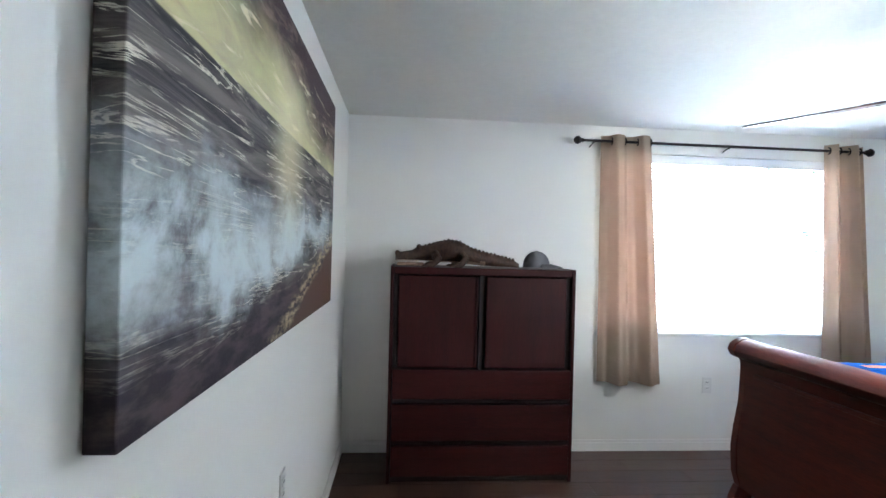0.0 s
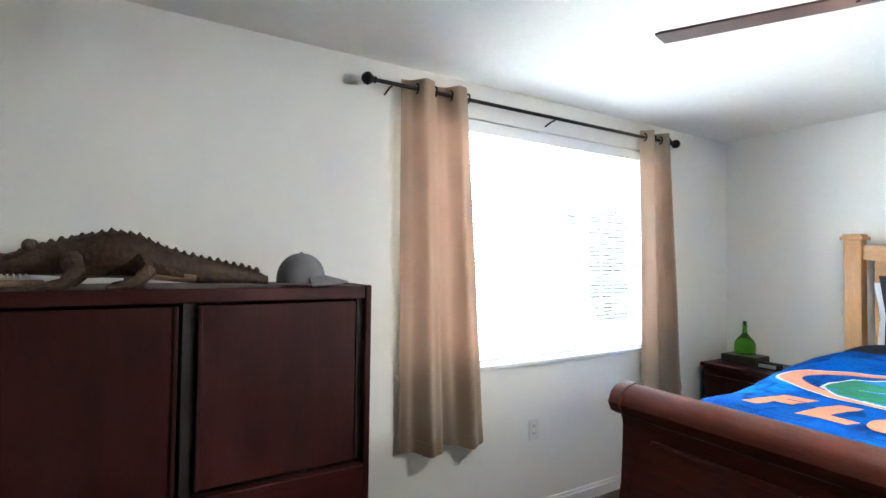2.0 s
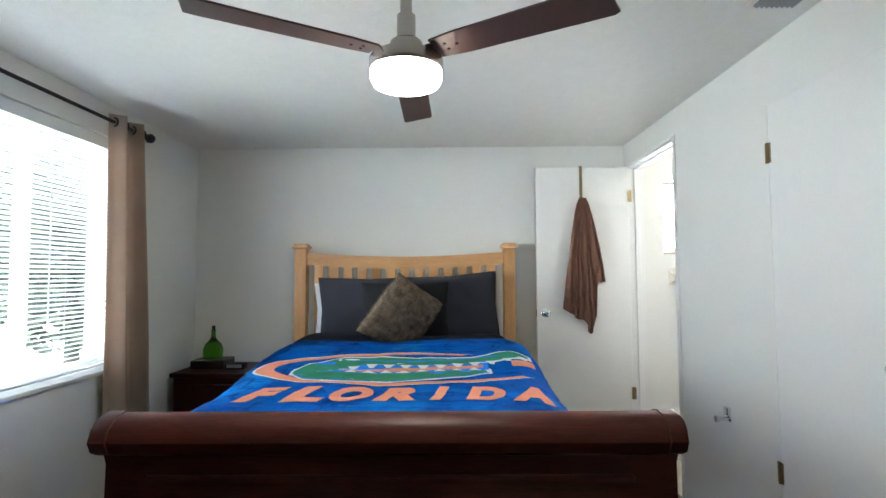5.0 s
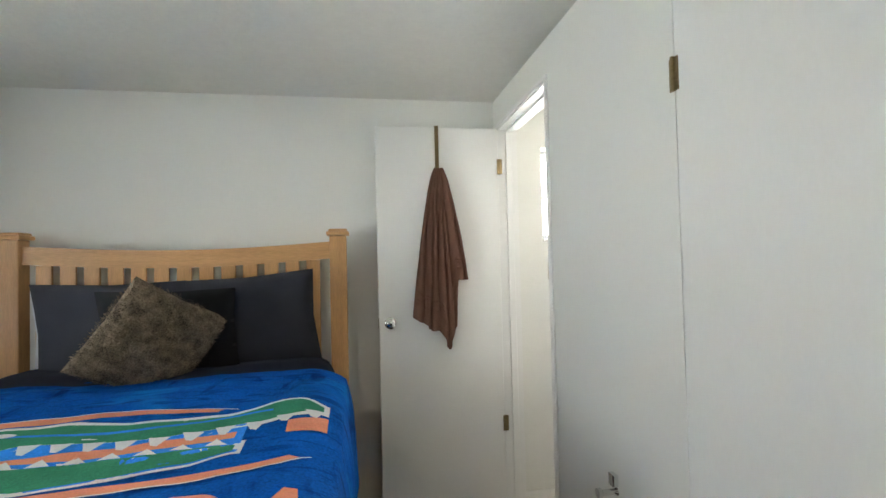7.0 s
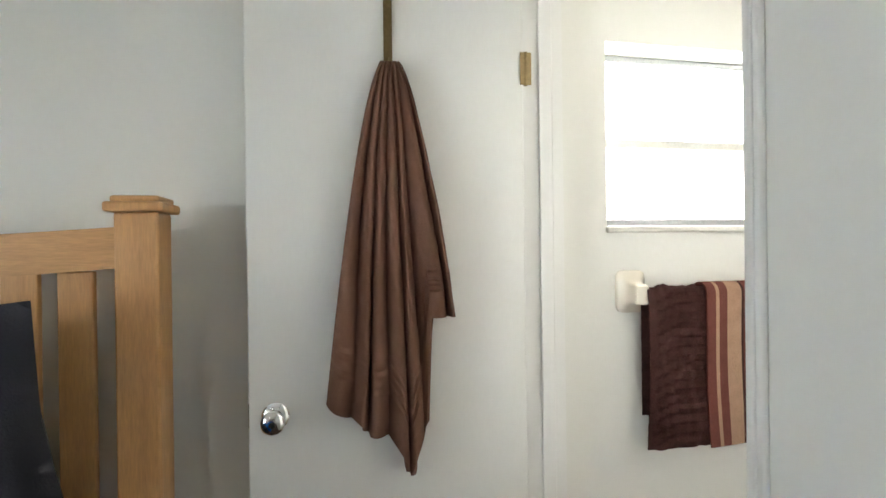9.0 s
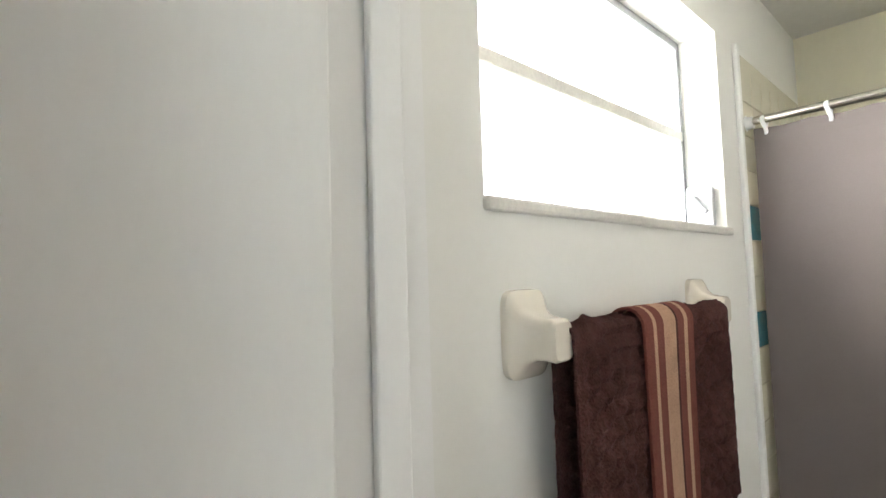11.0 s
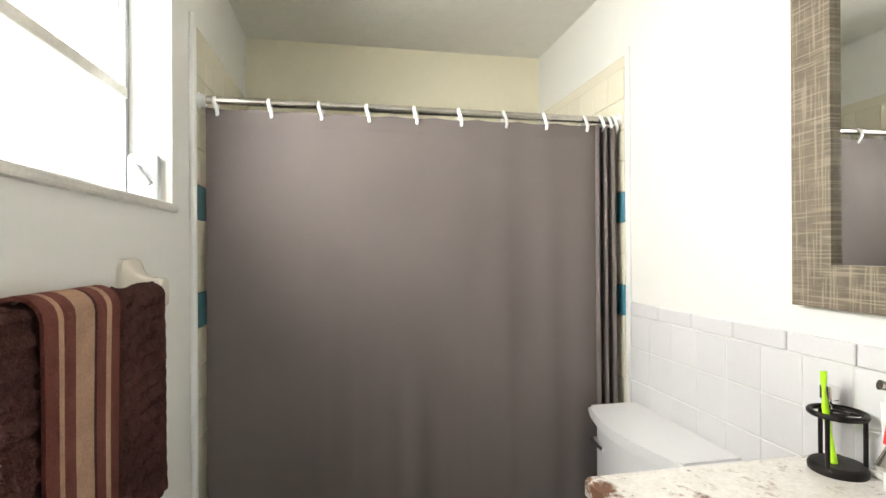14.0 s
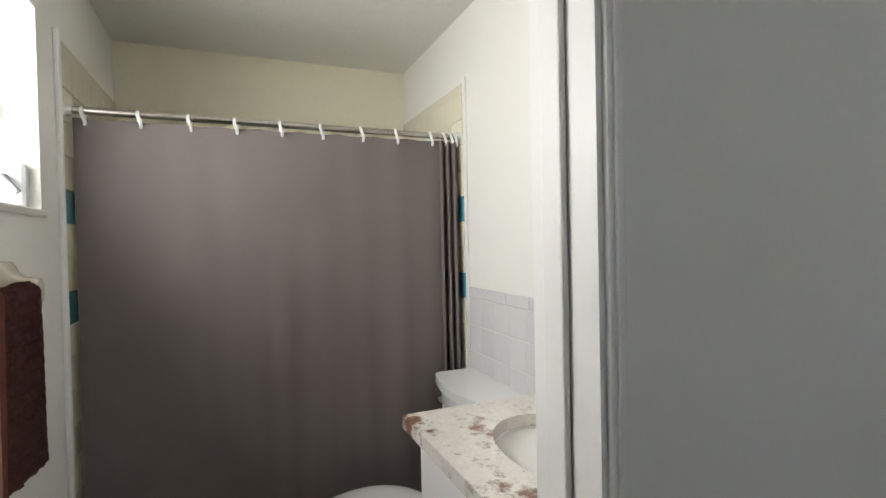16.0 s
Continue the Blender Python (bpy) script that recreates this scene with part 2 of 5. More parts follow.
def seascape():
    """Painted canvas: dusk sky with a bright band, grey waves, pale surf and dark sand. Local y along the wall, z up, in metres."""
    m = shader("seascape_canvas", (0.3, 0.3, 0.3), 0.6, var=0.1, bump=0.15, fine=500, spec=0.15)
    n, l = m.node_tree.nodes, m.node_tree.links
    b = n["Principled BSDF"]
    tc, sep = n.new("ShaderNodeTexCoord"), n.new("ShaderNodeSeparateXYZ")
    l.new(tc.outputs["Object"], sep.inputs[0])

    def math_node(op, a, c):
        k = n.new("ShaderNodeMath")
        k.operation = op
        for i, v in enumerate((a, c)):
            if isinstance(v, (int, float)):
                k.inputs[i].default_value = v
            else:
                l.new(v, k.inputs[i])
        return k.outputs[0]

    def nz(scale, stretch, detail=8, distort=0.0):
        mp, t = n.new("ShaderNodeMapping"), n.new("ShaderNodeTexNoise")
        mp.inputs["Scale"].default_value = stretch
        t.inputs["Scale"].default_value, t.inputs["Detail"].default_value, t.inputs["Distortion"].default_value = scale, detail, distort
        t.inputs["Roughness"].default_value = 0.62
        l.new(tc.outputs["Object"], mp.inputs[0]), l.new(mp.outputs[0], t.inputs["Vector"])
        return t.outputs["Fac"]

    def mix(f, a, c):
        k = n.new("ShaderNodeMix")
        k.data_type = "RGBA"
        l.new(f, k.inputs["Factor"])
        for key, v in (("A", a), ("B", c)):
            if isinstance(v, tuple):
                k.inputs[key].default_value = (*v, 1)
            else:
                l.new(v, k.inputs[key])
        return k.outputs["Result"]

    def span(v, lo, hi):
        k = n.new("ShaderNodeMapRange")
        k.interpolation_type = "SMOOTHSTEP"
        l.new(v, k.inputs[0])
        k.inputs["From Min"].default_value, k.inputs["From Max"].default_value = lo, hi
        return k.outputs[0]

    y, z = sep.outputs["Y"], sep.outputs["Z"]

    def times(a, c):
        return math_node("MULTIPLY", a, c)

    def less(v):
        return math_node("SUBTRACT", 1.0, v)

    soft = times(math_node("SUBTRACT", nz(3, (1, 1, 2)), 0.5), 0.30)
    zz = math_node("ADD", z, soft)
    # sky: pale yellow over the horizon, streaky cloud, plum-brown above
    high = math_node("ADD", zz, times(y, 0.11))
    cloud = span(nz(3.2, (1, 0.55, 2.6), 10, 1.2), 0.44, 0.66)
    skyc = mix(span(high, 0.76, 1.02), (0.60, 0.57, 0.31), (0.060, 0.036, 0.040))
    skyc = mix(times(cloud, 0.55), skyc, (0.40, 0.30, 0.24))
    skyc = mix(times(span(nz(5.0, (1, 0.6, 4.5), 10, 0.8), 0.58, 0.70), less(span(z, 0.80, 1.0))), skyc, (0.80, 0.72, 0.50))
    # sea: dark troughs and thin bright crests
    sea = mix(span(nz(3.2, (1, 0.5, 6), 10, 0.9), 0.36, 0.66), (0.030, 0.026, 0.033), (0.19, 0.165, 0.155))
    crest = math_node("ABSOLUTE", math_node("SUBTRACT", nz(2.3, (1, 0.55, 9), 8, 0.7), 0.5), 0)
    sea = mix(times(less(span(crest, 0.003, 0.022)), span(nz(4, (1, 1, 2)), 0.40, 0.58)), sea, (0.66, 0.61, 0.50))
    # billowing surf with a broken lower edge
    swell = math_node("ADD", zz, times(math_node("SUBTRACT", nz(2.0, (1, 1, 1.2), 10, 0.4), 0.5), 0.35))
    surf = times(span(math_node("ADD", swell, times(y, -0.09)), 0.10, 0.23), less(span(swell, 0.30, 0.50)))
    foam = times(surf, span(nz(3.4, (1, 0.9, 1.4), 12, 0.3), 0.30, 0.54))
    sea = mix(foam, sea, (0.60, 0.68, 0.70))
    # wet sand with a gilded foam line
    edge = math_node("SUBTRACT", math_node("ADD", z, times(soft, 0.25)), times(math_node("SUBTRACT", y, 0.95), 0.30))
    wet = mix(span(nz(9, (1, 0.7, 2.5), 9), 0.42, 0.64), (0.026, 0.018, 0.026), (0.085, 0.060, 0.062))
    low = mix(span(math_node("ADD", zz, times(y, -0.05)), 0.07, 0.17), wet, sea)
    lace = times(less(span(math_node("ABSOLUTE", math_node("SUBTRACT", edge, 0.035), 0), 0.012, 0.06)), span(nz(22, (1, 0.6, 2.2), 9), 0.40, 0.68))
    low = mix(lace, low, (0.50, 0.40, 0.25))
    low = mix(less(span(edge, -0.02, 0.02)), low, (0.085, 0.042, 0.026))
    both = mix(span(z, 0.640, 0.646), low, skyc)
    # shaft of sun and its glitter
    shaft = times(span(y, 0.66, 0.93), less(span(y, 0.93, 1.25)))
    beam = times(shaft, times(span(z, 0.22, 0.60), less(span(z, 0.68, 0.95))))
    l.new(mix(times(beam, 0.62), both, (0.90, 0.81, 0.52)), b.inputs["Base Color"])
    return m


M_SEA = seascape()


def barnwood():
    m = shader("weathered_grey_wood", (0.125, 0.098, 0.068), 0.6, var=0.3, scale=6, bump=0.1, fine=50)
    n, l = m.node_tree.nodes, m.node_tree.links
    b = n["Principled BSDF"]
    src = b.inputs["Base Color"].links[0].from_socket
    tc = n.new("ShaderNodeTexCoord")
    for stretch in ((1, 1, 26), (1, 26, 1)):
        mp, t, r, k = n.new("ShaderNodeMapping"), n.new("ShaderNodeTexNoise"), n.new("ShaderNodeMapRange"), n.new("ShaderNodeMix")
        mp.inputs["Scale"].default_value = stretch
        t.inputs["Scale"].default_value, t.inputs["Detail"].default_value = 8, 3
        k.data_type = "RGBA"
        r.inputs["From Min"].default_value, r.inputs["From Max"].default_value, r.inputs["To Max"].default_value = 0.52, 0.62, 0.6
        l.new(tc.outputs["Object"], mp.inputs[0]), l.new(mp.outputs[0], t.inputs["Vector"]), l.new(t.outputs["Fac"], r.inputs[0])
        l.new(r.outputs[0], k.inputs["Factor"]), l.new(src, k.inputs["A"])
        k.inputs["B"].default_value = (0.29, 0.25, 0.19, 1)
        src = k.outputs["Result"]
    l.new(src, b.inputs["Base Color"])
    return m


M_BARN = barnwood()

# ---- mesh helpers ----


def mesh_of(name, bm, material, smooth=False):
    me = bpy.data.meshes.new(name)
    bmesh.ops.recalc_face_normals(bm, faces=bm.faces)
    bm.to_mesh(me)
    bm.free()
    me.materials.append(material)
    if smooth:
        me.polygons.foreach_set("use_smooth", [True] * len(me.polygons))
        me.set_sharp_from_angle(angle=radians(40))
    return me


def part(name, bm, material, parent=None, label="", smooth=False):
    ob = new(name, mesh_of(name, bm, material, smooth))
    if parent is not None:
        ob.parent = parent
    if label:
        tagged(ob, label)
    return ob


def thing(name, label, category, group="", at=(0, 0, 0)):
    ob = new(name)
    ob.location = at
    return tagged(ob, label, category, group)


def structure(name, bm, material, label="", parent=None, smooth=False):
    return tagged(part(name, bm, material, parent, smooth=smooth), label, "", "", "" if parent else "structure")


def box(a, c, bevel=0.0, bm=None, seg=2):
    """A box between two corners, its edges rounded by bevel."""
    bm = bm or bmesh.new()
    tmp = bmesh.new()
    bmesh.ops.create_cube(tmp, size=1, matrix=Matrix.Translation([(p + q) / 2 for p, q in zip(a, c)]) @ Matrix.Diagonal((*[abs(q - p) for p, q in zip(a, c)], 1)))
    if bevel:
        bmesh.ops.bevel(tmp, geom=tmp.edges[:], offset=bevel, segments=seg, affect="EDGES", profile=0.5)
    me = bpy.data.meshes.new("tmp")
    tmp.to_mesh(me)
    tmp.free()
    bm.from_mesh(me)
    bpy.data.meshes.remove(me)
    return bm


def lathe(profile, n=24, bm=None, m=Matrix()):
    """A turned body: (radius, height) from the bottom up."""
    bm = bm or bmesh.new()
    rings = []
    for r, z in profile:
        rings.append([bm.verts.new(m @ Vector((r * math.cos(2 * math.pi * i / n), r * math.sin(2 * math.pi * i / n), z))) for i in range(n)])
    for p, q in zip(rings, rings[1:]):
        for i in range(n):
            bm.faces.new((p[i], p[(i + 1) % n], q[(i + 1) % n], q[i]))
    bm.faces.new(rings[0][::-1])
    bm.faces.new(rings[-1])
    return bm


def tube(points, radius, n=10, bm=None):
    """A round bar along points; radius is a number or one for each point."""
    bm = bm or bmesh.new()
    pts = [Vector(p) for p in points]
    radii = radius if isinstance(radius, (list, tuple)) else [radius] * len(pts)
    rings = []
    for i, p in enumerate(pts):
        d = (pts[min(i + 1, len(pts) - 1)] - pts[max(i - 1, 0)]).normalized()
        u = d.orthogonal().normalized() if not rings else (last - d * last.dot(d)).normalized()
        last = u
        v = d.cross(u)
        rings.append([bm.verts.new(p + radii[i] * (math.cos(2 * math.pi * k / n) * u + math.sin(2 * math.pi * k / n) * v)) for k in range(n)])
    for p, q in zip(rings, rings[1:]):
        for k in range(n):
            bm.faces.new((p[k], p[(k + 1) % n], q[(k + 1) % n], q[k]))
    bm.faces.new(rings[0][::-1])
    bm.faces.new(rings[-1])
    return bm


def extrude(outline, depth, m=Matrix(), bm=None):
    """A closed outline (x, y) made depth thick along z, then placed by m."""
    bm = bm or bmesh.new()
    lo = [bm.verts.new(m @ Vector((x, y, 0))) for x, y in outline]
    hi = [bm.verts.new(m @ Vector((x, y, depth))) for x, y in outline]
    bm.faces.new(lo[::-1]), bm.faces.new(hi)
    for i in range(len(lo)):
        j = (i + 1) % len(lo)
        bm.faces.new((lo[i], lo[j], hi[j], hi[i]))
    return bm


def sheet(f, nu, nv, thick=0.0, bm=None):
    """A grid surface f(u, v) for u, v in 0..1, with a thickness."""
    bm = bm or bmesh.new()
    g = [[bm.verts.new(f(i / nu, j / nv)) for j in range(nv + 1)] for i in range(nu + 1)]
    faces = [bm.faces.new((g[i][j], g[i + 1][j], g[i + 1][j + 1], g[i][j + 1])) for i in range(nu) for j in range(nv)]
    if thick:
        bmesh.ops.recalc_face_normals(bm, faces=bm.faces)
        bmesh.ops.solidify(bm, geom=faces, thickness=thick)
    return bm


def wall_with_holes(axis, at, thick, a0, a1, z0, z1, holes):
    """A wall along x or y, cut into blocks round its openings (a, b, low, high)."""
    bm = bmesh.new()
    xs = sorted({a0, a1, *[h[0] for h in holes], *[h[1] for h in holes]})
    for p, q in zip(xs, xs[1:]):
        zs = [(z0, z1)]
        for h in holes:
            if h[0] < (p + q) / 2 < h[1]:
                zs = [(z0, h[2]), (h[3], z1)]
        for lo, hi in zs:
            if hi - lo > 1e-4:
                if axis == "x":
                    box((p, at, lo), (q, at + thick, hi), bm=bm)
                else:
                    box((at, p, lo), (at + thick, q, hi), bm=bm)
    bmesh.ops.remove_doubles(bm, verts=bm.verts, dist=1e-4)
    inner = [f for f in bm.faces if sum(1 for g in bm.faces if g is not f and set(g.verts) == set(f.verts))]
    bmesh.ops.delete(bm, geom=inner, context="FACES_ONLY")
    return bm

# ---- structure ----
Z0, ZC = -0.11, 2.345
EX, NY, BW, BS = 4.77, 3.40, 3.37, -2.26
DX0, DX1, DT = 3.90, 4.70, 2.165
WT = 0.115
WX0, WX1, WZ0, WZ1 = 1.905, 3.88, 0.79, 2.15
BY0, BY1, BZ0, BZ1 = -1.30, -0.30, 1.50, 2.07

structure("wall_north", wall_with_holes("x", NY, 0.2, -0.2, EX + 0.2, Z0, ZC, [(WX0, WX1, WZ0, WZ1)]), M_WALL, "plain white painted wall with a wide window")
structure("wall_west", box((-0.2, -1.6, Z0), (0, NY, ZC)), M_WALL, "plain white painted wall behind a large canvas")
structure("wall_east", wall_with_holes("y", EX, 0.2, BS - 0.2, NY, Z0, ZC, [(BY0, BY1, BZ0, BZ1)]), M_WALL, "plain white painted outside wall")
structure("wall_south", wall_with_holes("x", -WT, WT, 1.05, EX, Z0, ZC, [(DX0, DX1, Z0, DT), (2.30, 3.024, Z0 + 0.01, 2.062)]), M_WALL, "white wall with a bathroom doorway and closet door")
structure("wall_bath_west", box((BW - 0.1, BS - 0.2, Z0), (BW, -WT, ZC)), M_WALL, "white bathroom wall above pale tiles")
structure("wall_bath_south", box((BW, BS - 0.2, Z0), (EX, BS, ZC)), M_WARMWALL, "bathroom wall behind the bathtub, tinted for warm light")
structure("wall_closet", box((1.05, -0.62, Z0), (BW - 0.1, -0.55, ZC)), M_WALL, "plain white closet back wall")
structure("wall_hall", box((0, -1.6, Z0), (1.25, -1.5, ZC)), M_WALL, "plain white wall closing the entry")
structure("wall_entry", box((1.05, -1.5, Z0), (1.15, -0.62, ZC)), M_WALL, "plain white wall beside the entry")
structure("ceiling", box((-0.2, BS - 0.2, ZC), (EX + 0.2, NY + 0.2, ZC + 0.1)), M_CEIL, "white textured ceiling")
floor = structure("floor", box((-0.2, -1.6, Z0 - 0.1), (EX + 0.2, NY + 0.2, Z0 - 0.006)), M_SLOT, "dark wood plank floor")
bath_floor = structure("floor_bath", box((BW, BS, Z0 - 0.004), (EX, -WT + 0.02, Z0 + 0.004)), M_BFLOOR, "beige bathroom floor")


def board(name, a, c, label):
    """A skirting board with a rounded, stepped top."""
    bm = box(a, (c[0], c[1], a[2] + 0.062))
    dx, dy = c[0] - a[0], c[1] - a[1]
    if dx > dy:
        y0, y1 = (a[1], c[1] - 0.005) if name == "baseboard_south" else (a[1] + 0.005, c[1])
        box((a[0], y0, a[2] + 0.062), (c[0], y1, a[2] + 0.085), 0.003, bm)
    else:
        x0, x1 = (a[0] + 0.005, c[0]) if name == "baseboard_east" else (a[0], c[0] - 0.005)
        box((x0, a[1], a[2] + 0.062), (x1, c[1], a[2] + 0.085), 0.003, bm)
    structure(name, bm, M_TRIM, label)


board("baseboard_north", (0.014, NY - 0.014, Z0), (EX, NY, 0), "white painted baseboard")
board("baseboard_west", (0, -1.5, Z0), (0.014, NY, 0), "white painted baseboard")
board("baseboard_east", (EX - 0.014, 0.0, Z0), (EX, NY - 0.014, 0), "white painted baseboard")
board("baseboard_south", (3.06, 0.0, Z0), (DX0 - 0.05, 0.014, 0), "white painted baseboard")
board("baseboard_bath", (EX - 0.014, -1.42, Z0), (EX, -WT, 0), "white painted bathroom baseboard")

# bathroom doorway: jambs, stops, thin casing
df = structure("door_frame", box((DX0, -WT - 0.004, Z0), (DX0 + 0.016, 0.004, DT)), M_TRIM, "white painted bathroom door frame")
structure("jamb", box((DX1 - 0.012, -WT - 0.004, Z0), (DX1, 0.004, DT)), M_TRIM, parent=df)
structure("head", box((DX0, -WT - 0.004, DT - 0.016), (DX1, 0.004, DT)), M_TRIM, parent=df)
structure("door_stop_strip", box((DX0 + 0.016, -0.085, Z0), (DX0 + 0.026, -0.045, DT - 0.016), 0.003), M_TRIM, parent=df)
structure("door_stop_strip", box((DX1 - 0.022, -0.085, Z0), (DX1 - 0.012, -0.045, DT - 0.016), 0.003), M_TRIM, parent=df)
structure("door_stop_strip", box((DX0 + 0.016, -0.085, DT - 0.026), (DX1 - 0.012, -0.045, DT - 0.016), 0.003), M_TRIM, parent=df)
for x0, x1, z0, z1 in ((DX0 - 0.016, DX0 + 0.008, Z0, DT + 0.018), (DX0 + 0.008, DX1, DT - 0.006, DT + 0.018)):
    bm = box((x0, 0.0, z0), (x1, 0.012, z1), 0.004)
    box((x0 + 0.008, 0.010, z0), (x1 - 0.008, 0.016, z1 - 0.008), 0.002, bm)
    structure("casing", bm, M_TRIM, parent=df)


def knob(parent, at, way, m=M_CHROME):
    """A round door knob on a rose; way is the direction it points."""
    turn = Matrix.Translation(at) @ Vector(way).to_track_quat("Z", "Y").to_matrix().to_4x4()
    rose = part("rose", lathe([(0.032, 0), (0.033, 0.004), (0.026, 0.010), (0.012, 0.012)], 24, None, turn), m, parent, "polished chrome knob rose", True)
    part("knob", lathe([(0.011, 0.008), (0.011, 0.028), (0.020, 0.036), (0.028, 0.048), (0.027, 0.060), (0.019, 0.067), (0.008, 0.068)], 24, None, turn), m, rose, "polished chrome knob", True)
    part("key_button", lathe([(0.007, 0.066), (0.007, 0.072), (0.005, 0.073)], 12, None, turn), M_SLOT, rose)


def hinge(parent, at, m, axis="x"):
    """A butt hinge: two plates and a knuckle; at is its middle."""
    x, y, z = at
    bm = tube([(x, y, z - 0.045), (x, y, z + 0.045)], 0.006, 10)
    if axis == "x":
        box((x - 0.018, y - 0.006, z - 0.044), (x + 0.018, y - 0.002, z + 0.044), 0.001, bm)
    else:
        box((x - 0.004, y - 0.016, z - 0.044), (x - 0.001, y + 0.016, z + 0.044), 0.001, bm)
    part("hinge", bm, m, parent, "worn metal hinge")


door = tagged(part("door_1", box((4.656, 0.010, Z0 + 0.012), (4.691, 0.725, DT - 0.012), 0.003), M_DOOR), "white flush door standing open against the wall", "door", "", "structure")
knob(door, (4.656, 0.662, 1.035), (-1, 0, 0))
knob(door, (4.691, 0.662, 1.035), (1, 0, 0))
part("latch", box((4.664, 0.7245, 1.005), (4.683, 0.7275, 1.065), 0.001), M_BRASS, door)
for z in (1.925, 0.43):
    hinge(door, (4.654, 0.004, z), M_BRASS, "y")

closet = tagged(part("door_2", box((2.306, -0.032, Z0 + 0.02), (3.016, 0.003, 2.054), 0.004), M_DOOR), "white flush closet door, closed, with chrome knob", "door", "", "structure")
knob(closet, (2.40, 0.003, 1.03), (0, 1, 0))
for z in (1.85, 0.485):
    hinge(closet, (3.020, 0.008, z), M_BRASS)
for a, c in (((3.016, -0.030, Z0 + 0.02), (3.023, -0.0015, 2.062)), ((2.301, -0.030, Z0 + 0.02), (2.3055, -0.0015, 2.062)), ((2.306, -0.030, 2.0545), (3.016, -0.0015, 2.0615))):
    part("rebate_strip", box(a, c), M_TRIM, closet)

# floor planks
plank_mesh = {}
for i in range(21):
    y0 = -0.11 + i * 0.167
    x, k = -(i * 0.37 % 1.1), 0
    while x < EX:
        x1 = min(x + 1.22, EX)
        a = max(x, 0.0)
        if x1 - a > 0.02:
            key = round(x1 - a, 3)
            if key not in plank_mesh:
                plank_mesh[key] = mesh_of("plank", box((0, 0, -0.006), (key - 0.002, 0.165, 0), 0.0012, seg=1), M_FLOOR)
            ob = new("plank", plank_mesh[key])
            ob.parent, ob.location = floor, (a, y0, Z0)
        x += 1.22
hall_planks = bmesh.new()
for i in range(7):
    box((0.0, -1.5 + i * 0.2, Z0 - 0.006), (1.05, -1.5 + i * 0.2 + 0.197, Z0), 0.001, hall_planks, 1)
structure("hall_planks", hall_planks, M_FLOOR, parent=floor)

# bedroom window
win = tagged(part("window_1", box((WX0, NY + 0.13, WZ0), (WX1, NY + 0.19, WZ0 + 0.045), 0.004), M_VINYL), "wide white sliding window with horizontal blinds", "window", "", "structure")
part("window_frame", box((WX0, NY + 0.13, WZ1 - 0.04), (WX1, NY + 0.19, WZ1), 0.004), M_VINYL, win)
for x in (WX0, (WX0 + WX1) / 2 + 0.43, WX1 - 0.045):
    part("stile", box((x, NY + 0.13, WZ0 + 0.045), (x + 0.045, NY + 0.19, WZ1 - 0.04), 0.004), M_VINYL, win)
for a, c in ((WX0 + 0.045, 3.29), (3.335, WX1 - 0.045)):
    g = part("pane", box((a, NY + 0.158, WZ0 + 0.045), (c, NY + 0.162, WZ1 - 0.04)), M_GLASS, win)
    g.visible_shadow = False
bm = box((WX0 - 0.03, NY - 0.022, WZ0 - 0.022), (WX1 + 0.03, NY + 0.13, WZ0 + 0.002), 0.006)
part("window_sill", bm, M_TRIM, win, "white painted sill")
for a, c in (((WX0 - 0.012, NY - 0.008, WZ0), (WX0, NY, WZ1)), ((WX1, NY - 0.008, WZ0), (WX1 + 0.012, NY, WZ1))):
    part("trim", box(a, c, 0.002), M_TRIM, win)
# head box of the blind with its moulding
blind = thing("window_blind", "white horizontal slat blind, lowered and half open", "blind")
part("headrail", box((WX0 + 0.01, NY + 0.03, WZ1 - 0.05), (WX1 - 0.01, NY + 0.09, WZ1 - 0.004), 0.004), M_VINYL, blind)
part("valance", box((WX0 + 0.004, NY + 0.015, WZ1 - 0.07), (WX1 - 0.004, NY + 0.022, WZ1 - 0.002), 0.003), M_VINYL, blind)
part("bottom_rail", box((WX0 + 0.012, NY + 0.045, WZ0 + 0.012), (WX1 - 0.012, NY + 0.075, WZ0 + 0.026), 0.004), M_VINYL, blind)


def slat():
    bm = bmesh.new()

    def f(u, v):
        a = (v - 0.5) * 0.030
        return Vector((WX0 + 0.012 + u * (WX1 - WX0 - 0.024), a, 0.0025 * (1 - (2 * v - 1) ** 2)))
    bm = sheet(f, 1, 3, 0.0008, bm)
    return mesh_of("slat", bm, M_BLIND, True)


slat_mesh = slat()
for i in range(50):
    ob = new("slat", slat_mesh)
    ob.parent = blind
    ob.matrix_basis = pose(0, NY + 0.06, WZ0 + 0.045 + i * 0.0248, -21, 0, 0)
for x in (2.2, 2.86, 3.5):
    part("ladder_cord", tube([(x, NY + 0.045, WZ0 + 0.02), (x, NY + 0.045, WZ1 - 0.05)], 0.0012, 5), M_VINYL, blind)
part("tilt_wand", tube([(3.36, NY + 0.026, WZ1 - 0.06), (3.365, NY + 0.024, 1.05)], 0.004, 8), M_VINYL, blind)
part("latch_tab", box((2.80, NY + 0.01, WZ1 - 0.012), (2.88, NY + 0.03, WZ1 + 0.004), 0.002), M_VINYL, blind)

